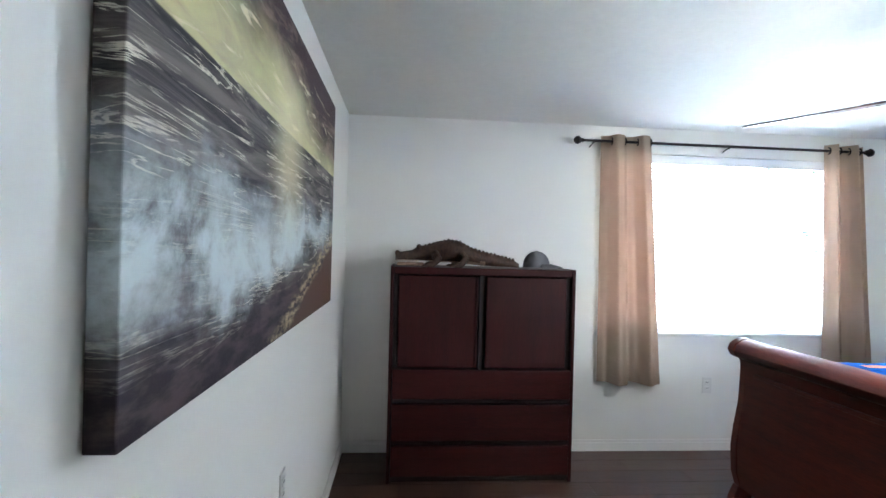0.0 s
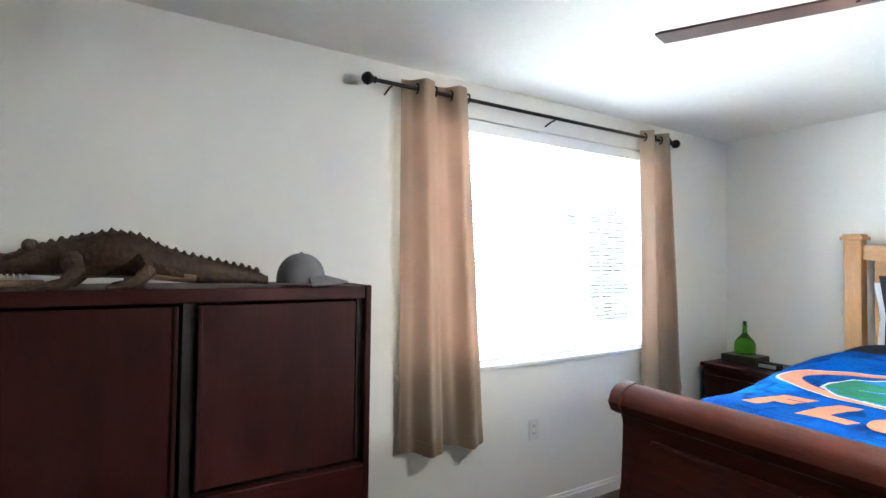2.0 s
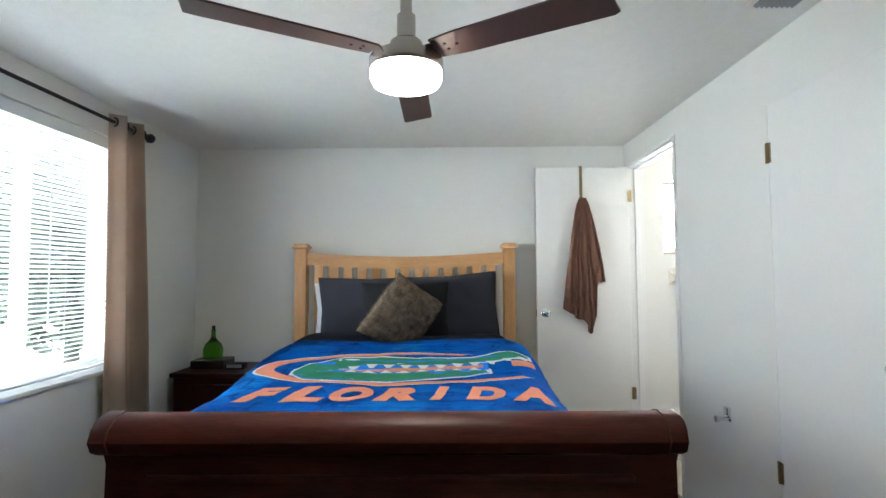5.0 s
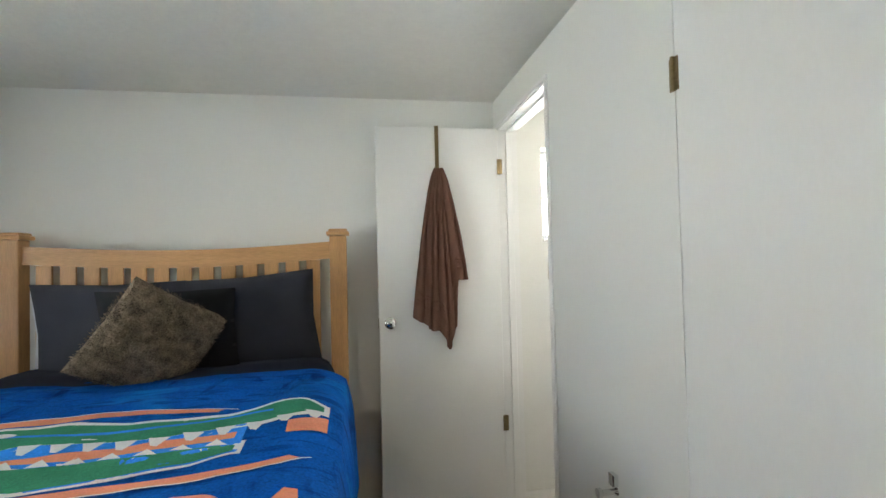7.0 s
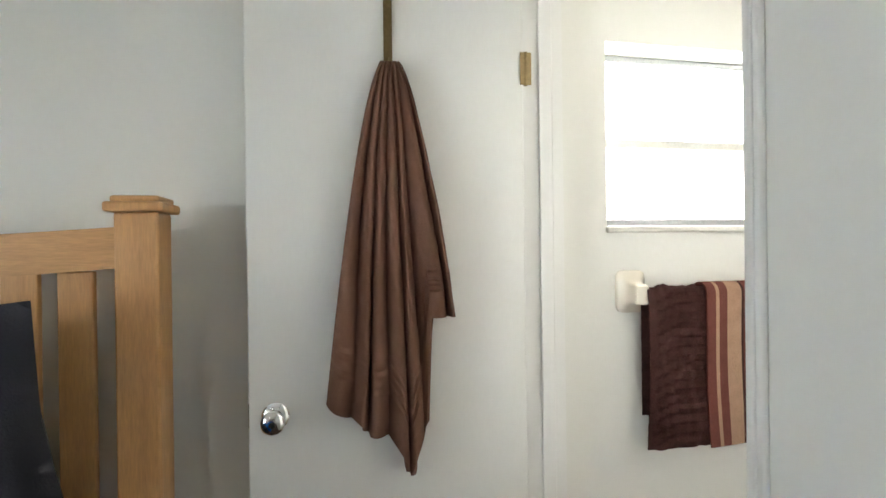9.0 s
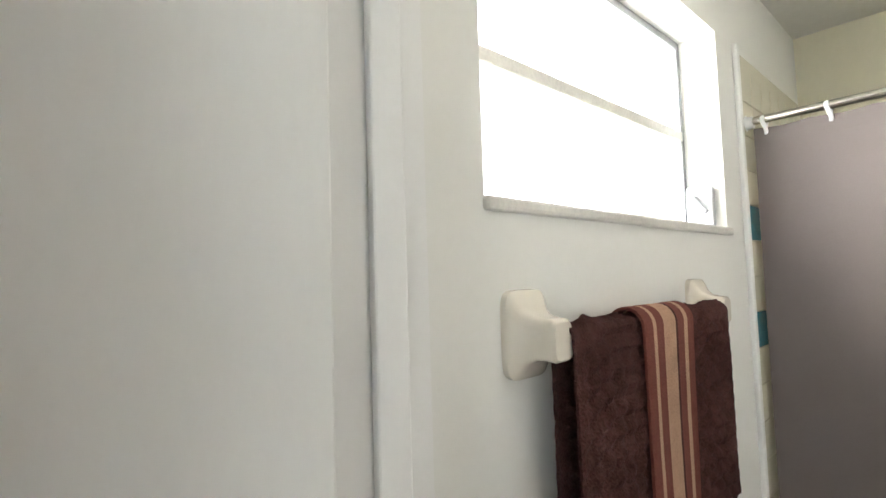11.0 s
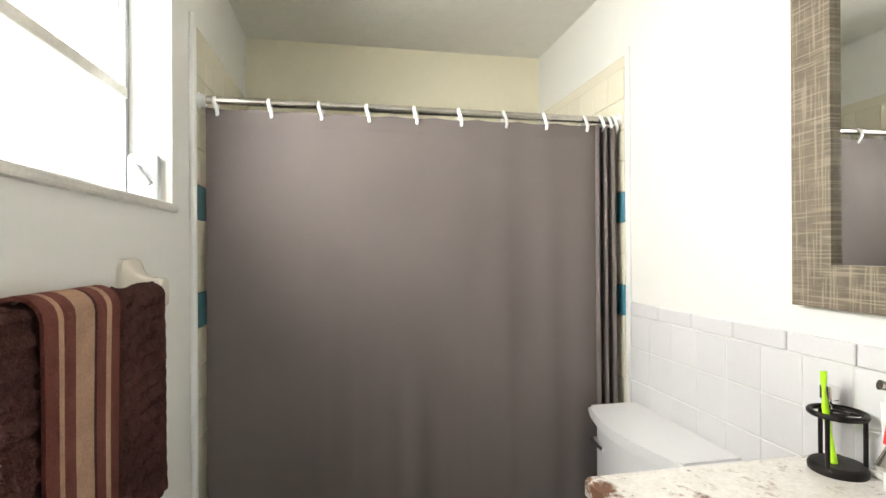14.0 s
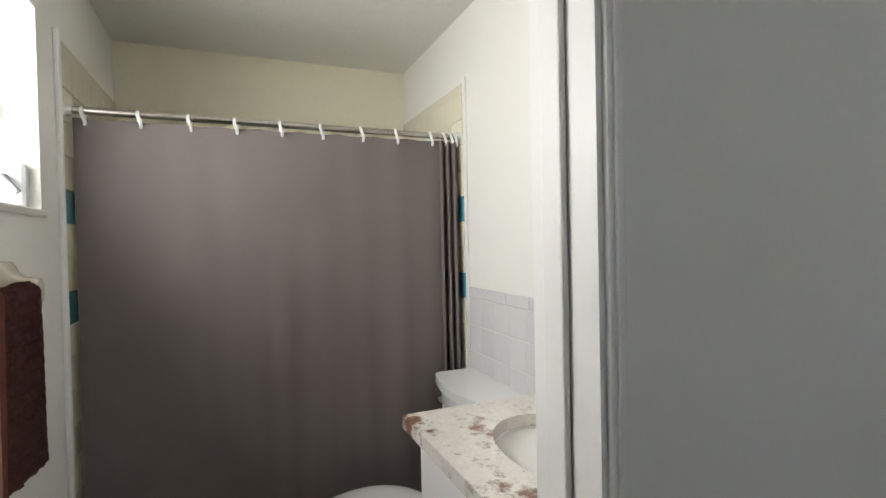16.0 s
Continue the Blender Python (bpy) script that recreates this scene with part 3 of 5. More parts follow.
# bathroom awning window
bw = tagged(part("window_2", box((EX + 0.10, BY0, BZ0), (EX + 0.135, BY1, BZ0 + 0.030), 0.003), M_STEEL), "frosted two-pane awning window in a metal frame", "window", "", "structure")
for a, c in (((EX + 0.10, BY0, BZ1 - 0.022), (EX + 0.135, BY1, BZ1)), ((EX + 0.10, BY0, BZ0 + 0.022), (EX + 0.135, BY0 + 0.022, BZ1 - 0.022)), ((EX + 0.10, BY1 - 0.022, BZ0 + 0.022), (EX + 0.135, BY1, BZ1 - 0.022))):
    part("window_frame", box(a, c, 0.003), M_STEEL, bw, "grey metal frame")
part("mid_rail", box((EX + 0.095, BY0 + 0.022, 1.765), (EX + 0.135, BY1 - 0.022, 1.795), 0.004), M_MARBLE, bw, "worn white rail")
M_FROST = glass("frosted_glass", (1, 1, 1), 0.35, 1.2)
for z0, z1 in ((BZ0 + 0.022, 1.765), (1.795, BZ1 - 0.022)):
    g = part("pane", box((EX + 0.114, BY0 + 0.022, z0), (EX + 0.119, BY1 - 0.022, z1)), M_FROST, bw)
    g.visible_shadow = False
part("window_sill", box((EX - 0.014, BY0 - 0.012, BZ0 - 0.018), (EX + 0.10, BY1 + 0.004, BZ0 + 0.003), 0.006), M_MARBLE, bw, "worn marble sill")
crank = part("crank_box", box((EX + 0.022, BY0 + 0.004, BZ0 + 0.004), (EX + 0.098, BY0 + 0.030, BZ0 + 0.130), 0.012), M_GREYMETAL, bw, "pale grey metal crank box")
part("crank_handle", tube([(EX + 0.07, BY0 + 0.028, BZ0 + 0.088), (EX + 0.068, BY0 + 0.048, BZ0 + 0.090), (EX + 0.045, BY0 + 0.052, BZ0 + 0.066), (EX + 0.034, BY0 + 0.052, BZ0 + 0.048)], [0.011, 0.010, 0.005, 0.008], 8), M_STEEL, crank, smooth=True)

# ---- outside ----
structure("ground", box((-60, -60, -0.9), (60, 60, -0.6)), M_GRASS, "bright lawn outside the house")


def tree(x, y, h, r, seed):
    """A trunk with limbs and a crown of many small leaf clumps."""
    rng = random.Random(seed)
    t = thing("tree", "green leafy tree standing on the lawn outside", "tree", "trees outside", (x, y, -0.6))
    bm = tube([(0, 0, 0), (0.05, 0.02, h * 0.3), (-0.04, 0.05, h * 0.7)], [0.13, 0.10, 0.04], 10)
    for k in range(6):
        a = k * 1.1
        tube([(0, 0.03, h * (0.28 + 0.06 * k)), (math.cos(a) * r * 0.6, math.sin(a) * r * 0.6, h * (0.45 + 0.07 * k))], [0.05, 0.015], 6, bm)
    part("trunk", bm, M_BARK, t, smooth=True)
    verts, faces = [], []
    for k in range(int(6000 * r * r)):
        v = Vector((rng.gauss(0, 1), rng.gauss(0, 1), rng.gauss(0, 1))).normalized() * (rng.random() ** 0.4)
        c = Vector((v.x * r, v.y * r, h * 0.62 + v.z * h * 0.42)) * (1 + 0.15 * math.sin(7 * v.x + 5 * v.z + seed))
        d = Vector((rng.gauss(0, 1), rng.gauss(0, 1), rng.gauss(0, 1))).normalized()
        e = d.orthogonal().normalized()
        s = rng.uniform(0.06, 0.14)
        n0 = len(verts)
        verts += [c - d * s, c + e * s * 0.45, c + d * s, c - e * s * 0.45]
        faces.append((n0, n0 + 1, n0 + 2, n0 + 3))
    me = bpy.data.meshes.new("crown")
    me.from_pydata(verts, [], faces)
    me.materials.append(M_LEAF)
    new("crown", me).parent = t


tree(8.6, 7.3, 3.9, 1.3, 5)
structure("backdrop", box((-14, 11.0, -1.5), (22, 11.1, 4.4)), M_GLOWSKY, "bright hazy sky beyond the lawn")

# ---- bedroom: canvas ----
canvas = tagged(part("wall_canvas", box((0.0, 0.0, 0.0), (0.045, 1.92, 1.01), 0.003), M_SEA), "large stretched canvas print of a stormy seashore", "picture")
canvas.location = (0.004, 0.47, 1.10)

# ---- bedroom: dresser ----
DX, DW, DY, DZ = 0.345, 1.20, 2.905, 1.27
dr = thing("dresser", "dark mahogany chest with two doors and drawers", "dresser", at=(DX, DY, Z0))
H = DZ - Z0
for x in (0.0, DW - 0.022):
    part("side_panel", box((x, 0.0, 0.0), (x + 0.022, 0.47, H), 0.003), M_MAHOG, dr)
part("top", box((0.022, 0.008, H - 0.05), (DW - 0.022, 0.47, H - 0.004), 0.004), M_MAHOG_H, dr)
part("back_panel", box((0.022, 0.455, 0.05), (DW - 0.022, 0.468, H - 0.05)), M_DARK, dr)
part("divider", box((0.575, 0.03, 0.72), (0.605, 0.45, H - 0.05)), M_DARK, dr)
part("shelf", box((0.022, 0.03, 0.695), (DW - 0.022, 0.45, 0.72)), M_DARK, dr)
for a, c in ((0.055, 0.562), (0.618, DW - 0.055)):
    d = part("door", box((a, 0.018, 0.735), (c, 0.038, H - 0.06), 0.004), M_MAHOG, dr)
    part("pull_edge", box((a if a > 0.5 else c - 0.012, 0.008, 0.735), (a + 0.012 if a > 0.5 else c, 0.017, H - 0.06), 0.003), M_MAHOG, d)
for a, c in ((0.024, 0.048), (DW - 0.048, DW - 0.024)):
    part("stile", box((a, 0.028, 0.735), (c, 0.045, H - 0.05), 0.002), M_DARK, dr)
for z0, z1 in ((0.54, 0.725), (0.275, 0.505), (0.05, 0.24)):
    d = part("drawer", box((0.026, -0.014, z0), (DW - 0.026, 0.02, z1), 0.005), M_MAHOG_H, dr)
    part("finger_rail", box((0.026, 0.003, z0 - 0.026), (DW - 0.026, 0.02, z0 - 0.004), 0.003), M_DARK, d)
part("inner_box", box((0.03, 0.03, 0.05), (DW - 0.03, 0.44, 0.69)), M_DARK, dr)
part("plinth", box((0.03, 0.03, 0.0), (DW - 0.03, 0.44, 0.049)), M_DARK, dr)


# ---- crocodile ornament, one plain mesh ----
def crocodile():
    bm = bmesh.new()
    # centre line: x along the chest, z height, half width, half height
    line = [(0.0, 0.052, 0.030, 0.020), (0.05, 0.056, 0.034, 0.024), (0.11, 0.060, 0.040, 0.028), (0.15, 0.072, 0.050, 0.038), (0.20, 0.074, 0.055, 0.042), (0.28, 0.080, 0.068, 0.055),
            (0.36, 0.088, 0.080, 0.062), (0.43, 0.082, 0.074, 0.058), (0.50, 0.064, 0.058, 0.046), (0.58, 0.050, 0.046, 0.038), (0.68, 0.040, 0.034, 0.030), (0.78, 0.030, 0.022, 0.022), (0.84, 0.016, 0.008, 0.012)]
    n, fine = 18, []
    for a, c in zip(line, line[1:]):
        fine += [tuple(p + (q - p) * k / 5 for p, q in zip(a, c)) for k in range(5)]
    fine.append(line[-1])
    rings = []
    for i, (x, z, w, h) in enumerate(fine):
        ring = []
        for k in range(n):
            a = 2 * math.pi * k / n
            up = max(0, math.sin(a))
            r = 1 + (0.10 * ((i + k) % 2) + 0.05 * (k % 2)) * up
            ring.append(bm.verts.new((x, w * math.cos(a) * r + 0.03 * math.sin(x * 7), z + h * math.sin(a) * r)))
        rings.append(ring)
    for p, q in zip(rings, rings[1:]):
        for k in range(n):
            bm.faces.new((p[k], p[(k + 1) % n], q[(k + 1) % n], q[k]))
    bm.faces.new(rings[0][::-1]), bm.faces.new(rings[-1])
    # row of back scutes
    for i in range(24):
        x = 0.20 + i * 0.026
        j = min(range(len(fine)), key=lambda q: abs(fine[q][0] - x))
        top = fine[j][1] + fine[j][3]
        for dy in (-0.018, 0.018):
            c = bmesh.ops.create_cone(bm, segments=4, radius1=0.012, radius2=0.002, depth=0.014, cap_ends=True)
            bmesh.ops.translate(bm, verts=c["verts"], vec=(x, dy * (1 - x * 0.6) + 0.03 * math.sin(x * 7), top + 0.004))
    # brow bumps and snout tip
    for x, dy, z, r in ((0.155, -0.03, 0.108, 0.017), (0.155, 0.03, 0.108, 0.017), (0.012, 0, 0.072, 0.018)):
        s = bmesh.ops.create_icosphere(bm, subdivisions=2, radius=r)
        bmesh.ops.translate(bm, verts=s["verts"], vec=(x, dy, z))
    # lower jaw, legs with feet
    box((0.01, -0.028, 0.004), (0.19, 0.028, 0.022), 0.008, bm)
    for x, s in ((0.26, -1), (0.26, 1), (0.44, -1), (0.44, 1)):
        tube([(x, s * 0.05, 0.07), (x + 0.02, s * 0.105, 0.045), (x - 0.01, s * 0.115, 0.014), (x - 0.05, s * 0.12, 0.010)], [0.030, 0.024, 0.018, 0.012], 9, bm)
        for d in (-0.02, 0, 0.02):
            tube([(x - 0.04, s * 0.12, 0.010), (x - 0.085, s * 0.12 + d, 0.006)], [0.009, 0.004], 6, bm)
    # teeth
    for i in range(11):
        for s in (-1, 1):
            c = bmesh.ops.create_cone(bm, segments=6, radius1=0.004, radius2=0.0006, depth=0.016, cap_ends=True)
            bmesh.ops.rotate(bm, verts=c["verts"], cent=(0, 0, 0), matrix=Matrix.Rotation(math.pi, 3, "X"))
            bmesh.ops.translate(bm, verts=c["verts"], vec=(0.012 + i * 0.014, s * 0.030, 0.030))
    me = mesh_of("crocodile", bm, M_SCALE, True)
    me.materials.append(M_BELLY), me.materials.append(M_TOOTH)
    for p in me.polygons:
        c = p.center
        if c.z < 0.034 and c.x < 0.6 and abs(c.y) < 0.075:
            p.material_index = 1
        if 0.008 < c.x < 0.158 and 0.022 < c.z < 0.037 and abs(abs(c.y) - 0.030) < 0.0045:
            p.material_index = 2
    return new("crocodile", me)


croc = tagged(crocodile(), "dark brown preserved crocodile ornament with bared teeth", "ornament")
croc.matrix_basis = pose(0.37, 3.04, DZ - 0.004, 0, 0, 0)
croc.scale = (0.98, 1, 1.18)


def cap():
    t = thing("baseball_cap", "plain grey cloth baseball cap resting on the chest", "cap", at=(1.31, 3.02, DZ - 0.004))

    def crown(u, v):
        a, e = 2 * math.pi * u, v * math.pi / 2
        rr = 0.088 * math.cos(e * 0.98)
        return Vector((rr * math.cos(a), rr * 1.08 * math.sin(a), 0.012 + 0.108 * math.sin(e) ** 0.85))
    part("crown", sheet(crown, 32, 10, 0.003), M_CAP, t, smooth=True)

    def brim(u, v):
        a = radians(-62 + 124 * u) - 0.45
        rr = 0.084 + 0.090 * v * math.cos(radians(-62 + 124 * u)) ** 0.7
        return Vector((rr * math.cos(a), rr * math.sin(a), 0.040 - 0.022 * v - 0.014 * v * (2 * u - 1) ** 2))
    part("brim", sheet(brim, 20, 6, 0.003), M_CAP, t, smooth=True)
    part("button", lathe([(0.007, 0.118), (0.007, 0.122), (0.003, 0.125)], 10), M_CAP, t, smooth=True)


cap()

# ---- curtain rod and curtains ----
RY, RZ = 3.315, 2.213
rod = thing("curtain_rod", "dark bronze curtain rod with round finials", "curtain rod")
part("rod", tube([(1.72, RY, RZ), (3.95, RY, RZ)], 0.010, 14), M_IRON, rod, smooth=True)
for x, s in ((1.72, -1), (3.95, 1)):
    m = Matrix.Translation((x, RY, RZ)) @ Vector((s, 0, 0)).to_track_quat("Z", "Y").to_matrix().to_4x4()
    part("finial", lathe([(0.013, 0), (0.018, 0.006), (0.012, 0.012), (0.020, 0.022), (0.031, 0.040), (0.028, 0.056), (0.014, 0.070), (0.004, 0.074)], 18, None, m), M_IRON, rod, smooth=True)
for x in (1.80, 2.85, 3.90):
    part("bracket", tube([(x, NY, RZ - 0.03), (x, RY + 0.02, RZ - 0.012), (x, RY, RZ - 0.014)], 0.005, 8), M_IRON, rod)


def curtain(x0, x1, xb0, xb1, folds, low, seed, label):
    """A grommet curtain: pleats at the top, flaring softly below."""
    t = thing("curtain", label, "curtain", "window curtains")
    top = RZ + 0.045

    def wave(u, v):
        amp = 0.040 + 0.016 * v
        return amp * math.sin(folds * 2 * math.pi * u + seed) + 0.013 * math.sin(folds * 6 * math.pi * u + 2 * seed) * (0.4 + 0.6 * v) + 0.006 * v * math.sin(9 * u + 5 * v + seed)

    def f(u, v):
        x = (x0 + (x1 - x0) * u) * (1 - v) + (xb0 + (xb1 - xb0) * u) * v
        return Vector((x, RY + wave(u, v) - 0.004, top + (low - top) * v + 0.006 * math.sin(5 * u * math.pi) * v))
    cloth_ob = part("cloth", sheet(f, 90, 26, 0.002), M_CURTAIN, t, smooth=True)

    def hem(u, v):
        p = f(u, 0.965 + 0.033 * v)
        return p + Vector((0, -0.004, 0))
    part("hem", sheet(hem, 90, 2, 0.0015), M_CURTAIN, t, smooth=True)
    for k in range(2 * folds + 1):
        u = (k * math.pi - seed) / (folds * 2 * math.pi)
        if 0.02 < u < 0.98:
            p = f(u, 0.06)
            ring = [(p.x + 0.004 * math.cos(a), p.y + 0.024 * math.cos(a), RZ + 0.024 * math.sin(a)) for a in [2 * math.pi * q / 20 for q in range(21)]]
            part("grommet", tube(ring, 0.005, 8), M_IRON, t, "dark bronze grommet", True)


curtain(1.865, 2.25, 1.885, 2.38, 2, 0.42, 0.9, "beige grommet curtain drawn open beside the window")
curtain(3.63, 3.95, 3.66, 4.08, 2, 0.47, 2.4, "beige grommet curtain hanging near the room corner")


def outlet(name, at, way):
    t = thing(name, "white plastic wall outlet plate", "outlet", at=at)
    t.rotation_euler = (0, 0, way)
    part("plate", box((-0.038, -0.006, -0.06), (0.038, 0.0, 0.06), 0.003), M_PLATE, t)
    for z in (-0.022, 0.022):
        s = part("socket", box((-0.017, -0.009, z - 0.015), (0.017, -0.005, z + 0.015), 0.003), M_PLATE, t)
        for x in (-0.006, 0.006):
            part("slot", box((x - 0.001, -0.0098, z - 0.005), (x + 0.001, -0.0088, z + 0.006)), M_SLOT, s)


outlet("wall_outlet", (2.775, NY, 0.39), 0)
outlet("wall_outlet", (0.0, 1.62, 0.50), radians(90))

# ---- ceiling fan ----
fan = thing("ceiling_fan", "brushed nickel ceiling fan with three walnut blades and lit lamp", "ceiling fan", at=(2.43, 1.535, 0.022))
part("canopy", lathe([(0.016, ZC - 0.097), (0.05, ZC - 0.082), (0.066, ZC - 0.042), (0.068, ZC - 0.022)], 28), M_NICKEL, fan, smooth=True)
part("downrod", tube([(0, 0, 2.10), (0, 0, ZC - 0.08)], 0.019, 14), M_NICKEL, fan, smooth=True)
part("motor_collar", lathe([(0.052, 2.000), (0.052, 2.050), (0.046, 2.056), (0.030, 2.058), (0.030, 2.14), (0.02, 2.145)], 28), M_NICKEL, fan, smooth=True)
part("motor_housing", lathe([(0.117, 1.955), (0.119, 1.96), (0.119, 1.992), (0.115, 1.998), (0.05, 2.000)], 40), M_NICKEL, fan, smooth=True)
part("lamp_shade", lathe([(0.02, 1.906), (0.085, 1.908), (0.106, 1.915), (0.114, 1.930), (0.114, 1.955)], 40), M_LIGHT, fan, "glowing white glass shade", True)
for k in range(3):
    m = pose(0, 0, 2.004, 0, 0, 0 + 120 * k)
    tilt = pose(0, 0, 0, -9, 0, 0)
    outline = [(0.11, -0.045), (0.2, -0.055), (0.61, -0.064), (0.635, -0.060), (0.65, 0.053), (0.635, 0.062), (0.2, 0.055), (0.11, 0.045)]
    b = part("blade", extrude(outline, 0.006, m @ tilt), M_BLADE, fan, "dark walnut blade")
    arm = box((0.05, -0.022, 0.006), (0.20, 0.022, 0.011), 0.002)
    bmesh.ops.transform(arm, matrix=m @ tilt, verts=arm.verts)
    part("blade_iron", arm, M_IRON, b)
    for x, y in ((0.15, -0.014), (0.15, 0.014), (0.185, 0)):
        part("screw", lathe([(0.005, -0.003), (0.005, 0.0)], 8, None, m @ tilt @ Matrix.Translation((x, y, 0))), M_IRON, b)

vent = thing("ceiling_vent", "grey louvred ceiling air vent", "vent", at=(2.56, 0.17, ZC))
part("frame", box((-0.17, -0.095, -0.008), (0.17, 0.095, -0.001), 0.003), M_PLATE, vent)
part("backing", box((-0.145, -0.075, -0.0095), (0.145, 0.075, -0.0085)), M_SLOT, vent)
for i in range(8):
    s = box((-0.145, -0.008, -0.001), (0.145, 0.008, 0.001))
    bmesh.ops.transform(s, matrix=pose(0, -0.066 + i * 0.019, -0.013, 35, 0, 0), verts=s.verts)
    part("slat", s, M_STEEL, vent)

# ---- bed ----
bed = thing("bed", "queen bed with pine headboard and reddish sleigh footboard", "bed")
FX, FY0, FY1 = 2.305, 0.762, 2.385
# headboard: posts, caps, curved rails, slats
for y in (0.940, 2.515):
    p = part("headboard_post", box((4.58, y - 0.045, Z0), (4.67, y + 0.045, 1.53), 0.006), M_PINE, bed)
    bm = box((4.562, y - 0.060, 1.53), (4.688, y + 0.060, 1.552), 0.006)
    box((4.572, y - 0.050, 1.551), (4.678, y + 0.050, 1.566), 0.007, bm)
    part("post_cap", bm, M_PINE, p)
HY0, HY1 = 0.985, 2.47


def rail_outline(z_end, dip, height):
    n = 16
    up = [(HY0 + (HY1 - HY0) * i / n, z_end - dip * math.sin(math.pi * i / n)) for i in range(n + 1)]
    return up + [(y, z - height) for y, z in reversed(up)]


TO_YZ = Matrix(((0, 0, 1, 0), (1, 0, 0, 0), (0, 1, 0, 0), (0, 0, 0, 1)))
part("headboard_rail", extrude(rail_outline(1.498, 0.032, 0.092), 0.035, Matrix.Translation((4.605, 0, 0)) @ TO_YZ), M_PINE_H, bed)
part("headboard_rail", box((4.608, HY0, 0.62), (4.637, HY1, 0.78), 0.004), M_PINE_H, bed)
for i in range(13):
    y = HY0 + 0.09 + i * (HY1 - HY0 - 0.18) / 12
    w = 0.036
    part("headboard_slat", box((4.614, y - w, 0.77), (4.632, y + w, 1.40), 0.003), M_PINE, bed)
# sleigh footboard
prof = [(0.052, 0.925), (0.020, 0.935), (-0.020, 0.928), (-0.052, 0.905), (-0.064, 0.872), (-0.052, 0.842), (-0.026, 0.826), (-0.006, 0.826), (0.006, 0.79), (0.004, 0.70), (-0.002, 0.58), (-0.022, 0.46),
        (-0.036, 0.34), (-0.030, 0.20), (-0.008, 0.12), (0.060, 0.12), (0.040, 0.22), (0.036, 0.34), (0.046, 0.46), (0.060, 0.58), (0.066, 0.70), (0.068, 0.82), (0.064, 0.89)]
TO_XZ = Matrix(((1, 0, 0, 0), (0, 0, 1, 0), (0, 1, 0, 0), (0, 0, 0, 1)))
fb = part("footboard", extrude([(x, z) for x, z in prof], FY1 - FY0 - 0.09, Matrix.Translation((FX, FY0 + 0.045, 0)) @ TO_XZ), M_CHERRY, bed, "reddish cherry sleigh footboard", True)
for y in (FY0, FY1 - 0.045):
    p2 = [(x * 1.12 - 0.002, z + 0.004 if z > 0.5 else z) for x, z in prof]
    part("end_post", extrude(p2, 0.045, Matrix.Translation((FX, y, 0)) @ TO_XZ), M_CHERRY, bed, smooth=True)
    part("scroll_cap", lathe([(0.045, 0), (0.048, 0.006), (0.030, 0.012), (0.012, 0.016)], 20, None, Matrix.Translation((FX - 0.008, y if y < 1 else y + 0.045, 0.882)) @ Vector((0, -1 if y < 1 else 1, 0)).to_track_quat("Z", "Y").to_matrix().to_4x4()), M_CHERRY, bed, smooth=True)
    part("leg", extrude([(-0.02, 0.125), (-0.05, 0.06), (-0.075, Z0), (-0.025, Z0), (0.0, 0.03), (0.05, Z0 + 0.06), (0.06, 0.125)], 0.045, Matrix.Translation((FX, y, 0)) @ TO_XZ), M_CHERRY, bed)
for z in (0.74, 0.30):
    part("panel_moulding", box((FX - 0.034 if z < 0.5 else FX - 0.008, FY0 + 0.12, z), (FX + 0.03, FY1 - 0.12, z + 0.022), 0.006), M_CHERRY, bed)
for y in (0.905, 2.47):
    part("side_rail", box((FX + 0.05, y, 0.22), (4.60, y + 0.03, 0.42), 0.004), M_CHERRY, bed)
part("box_spring", box((2.40, 0.95, 0.30), (4.57, 2.465, 0.52), 0.03), M_NAVY, bed)
tagged(part("mattress", box((2.41, 0.95, 0.52), (4.57, 2.47, 0.77), 0.06, seg=4), M_NAVY), "mattress with navy fitted sheet", "mattress")

BX0, BX1, BY_0, BY_1 = 2.40, 4.20, 0.895, 2.50


def blanket_h(x, y):
    t = min(1, max(0, (x - 3.1) / 0.95))
    h = 0.805 + 0.090 * t * t * (3 - 2 * t)
    edge = min(y - BY_0, BY_1 - y)
    h -= 0.055 * max(0, 1 - edge / 0.16) ** 2
    return h + 0.010 * noise.noise(Vector((x * 3, y * 2.5, 0))) + 0.006 * noise.noise(Vector((x * 8, y * 5, 2))) + 0.003 * noise.noise(Vector((x * 22, y * 12, 5)))


def blanket_f(u, v):
    ramp = min(1, max(0, u * 2.2))
    half = (BY_1 - BY_0) / 2 - 0.04 * (1 - ramp)
    mid = (BY_0 + BY_1) / 2 - 0.07 * (1 - ramp)
    s = (v - 0.5) * 2 * (half + 0.03 + 0.36 * ramp)
    wob = 0.02 * math.sin(u * 9)
    x = BX0 + (BX1 - BX0 + 0.05 * noise.noise(Vector((0, v * 6, 4)))) * u
    if abs(s) <= half:
        return Vector((x, mid + s, blanket_h(x, mid + s)))
    over = abs(s) - half
    sg = 1 if s > 0 else -1
    y = mid + sg * (half + 0.03 * math.sin(min(1, over * 5) * 1.57) + (0.02 + wob) * over + 0.012 * math.sin(u * 30) * over)
    return Vector((x, y, blanket_h(x, mid + sg * half) - over))


blanket = tagged(part("blanket", sheet(blanket_f, 110, 130, 0.008), M_BLANKET, smooth=True), "bright blue plush blanket printed with orange lettering and green emblem", "blanket")


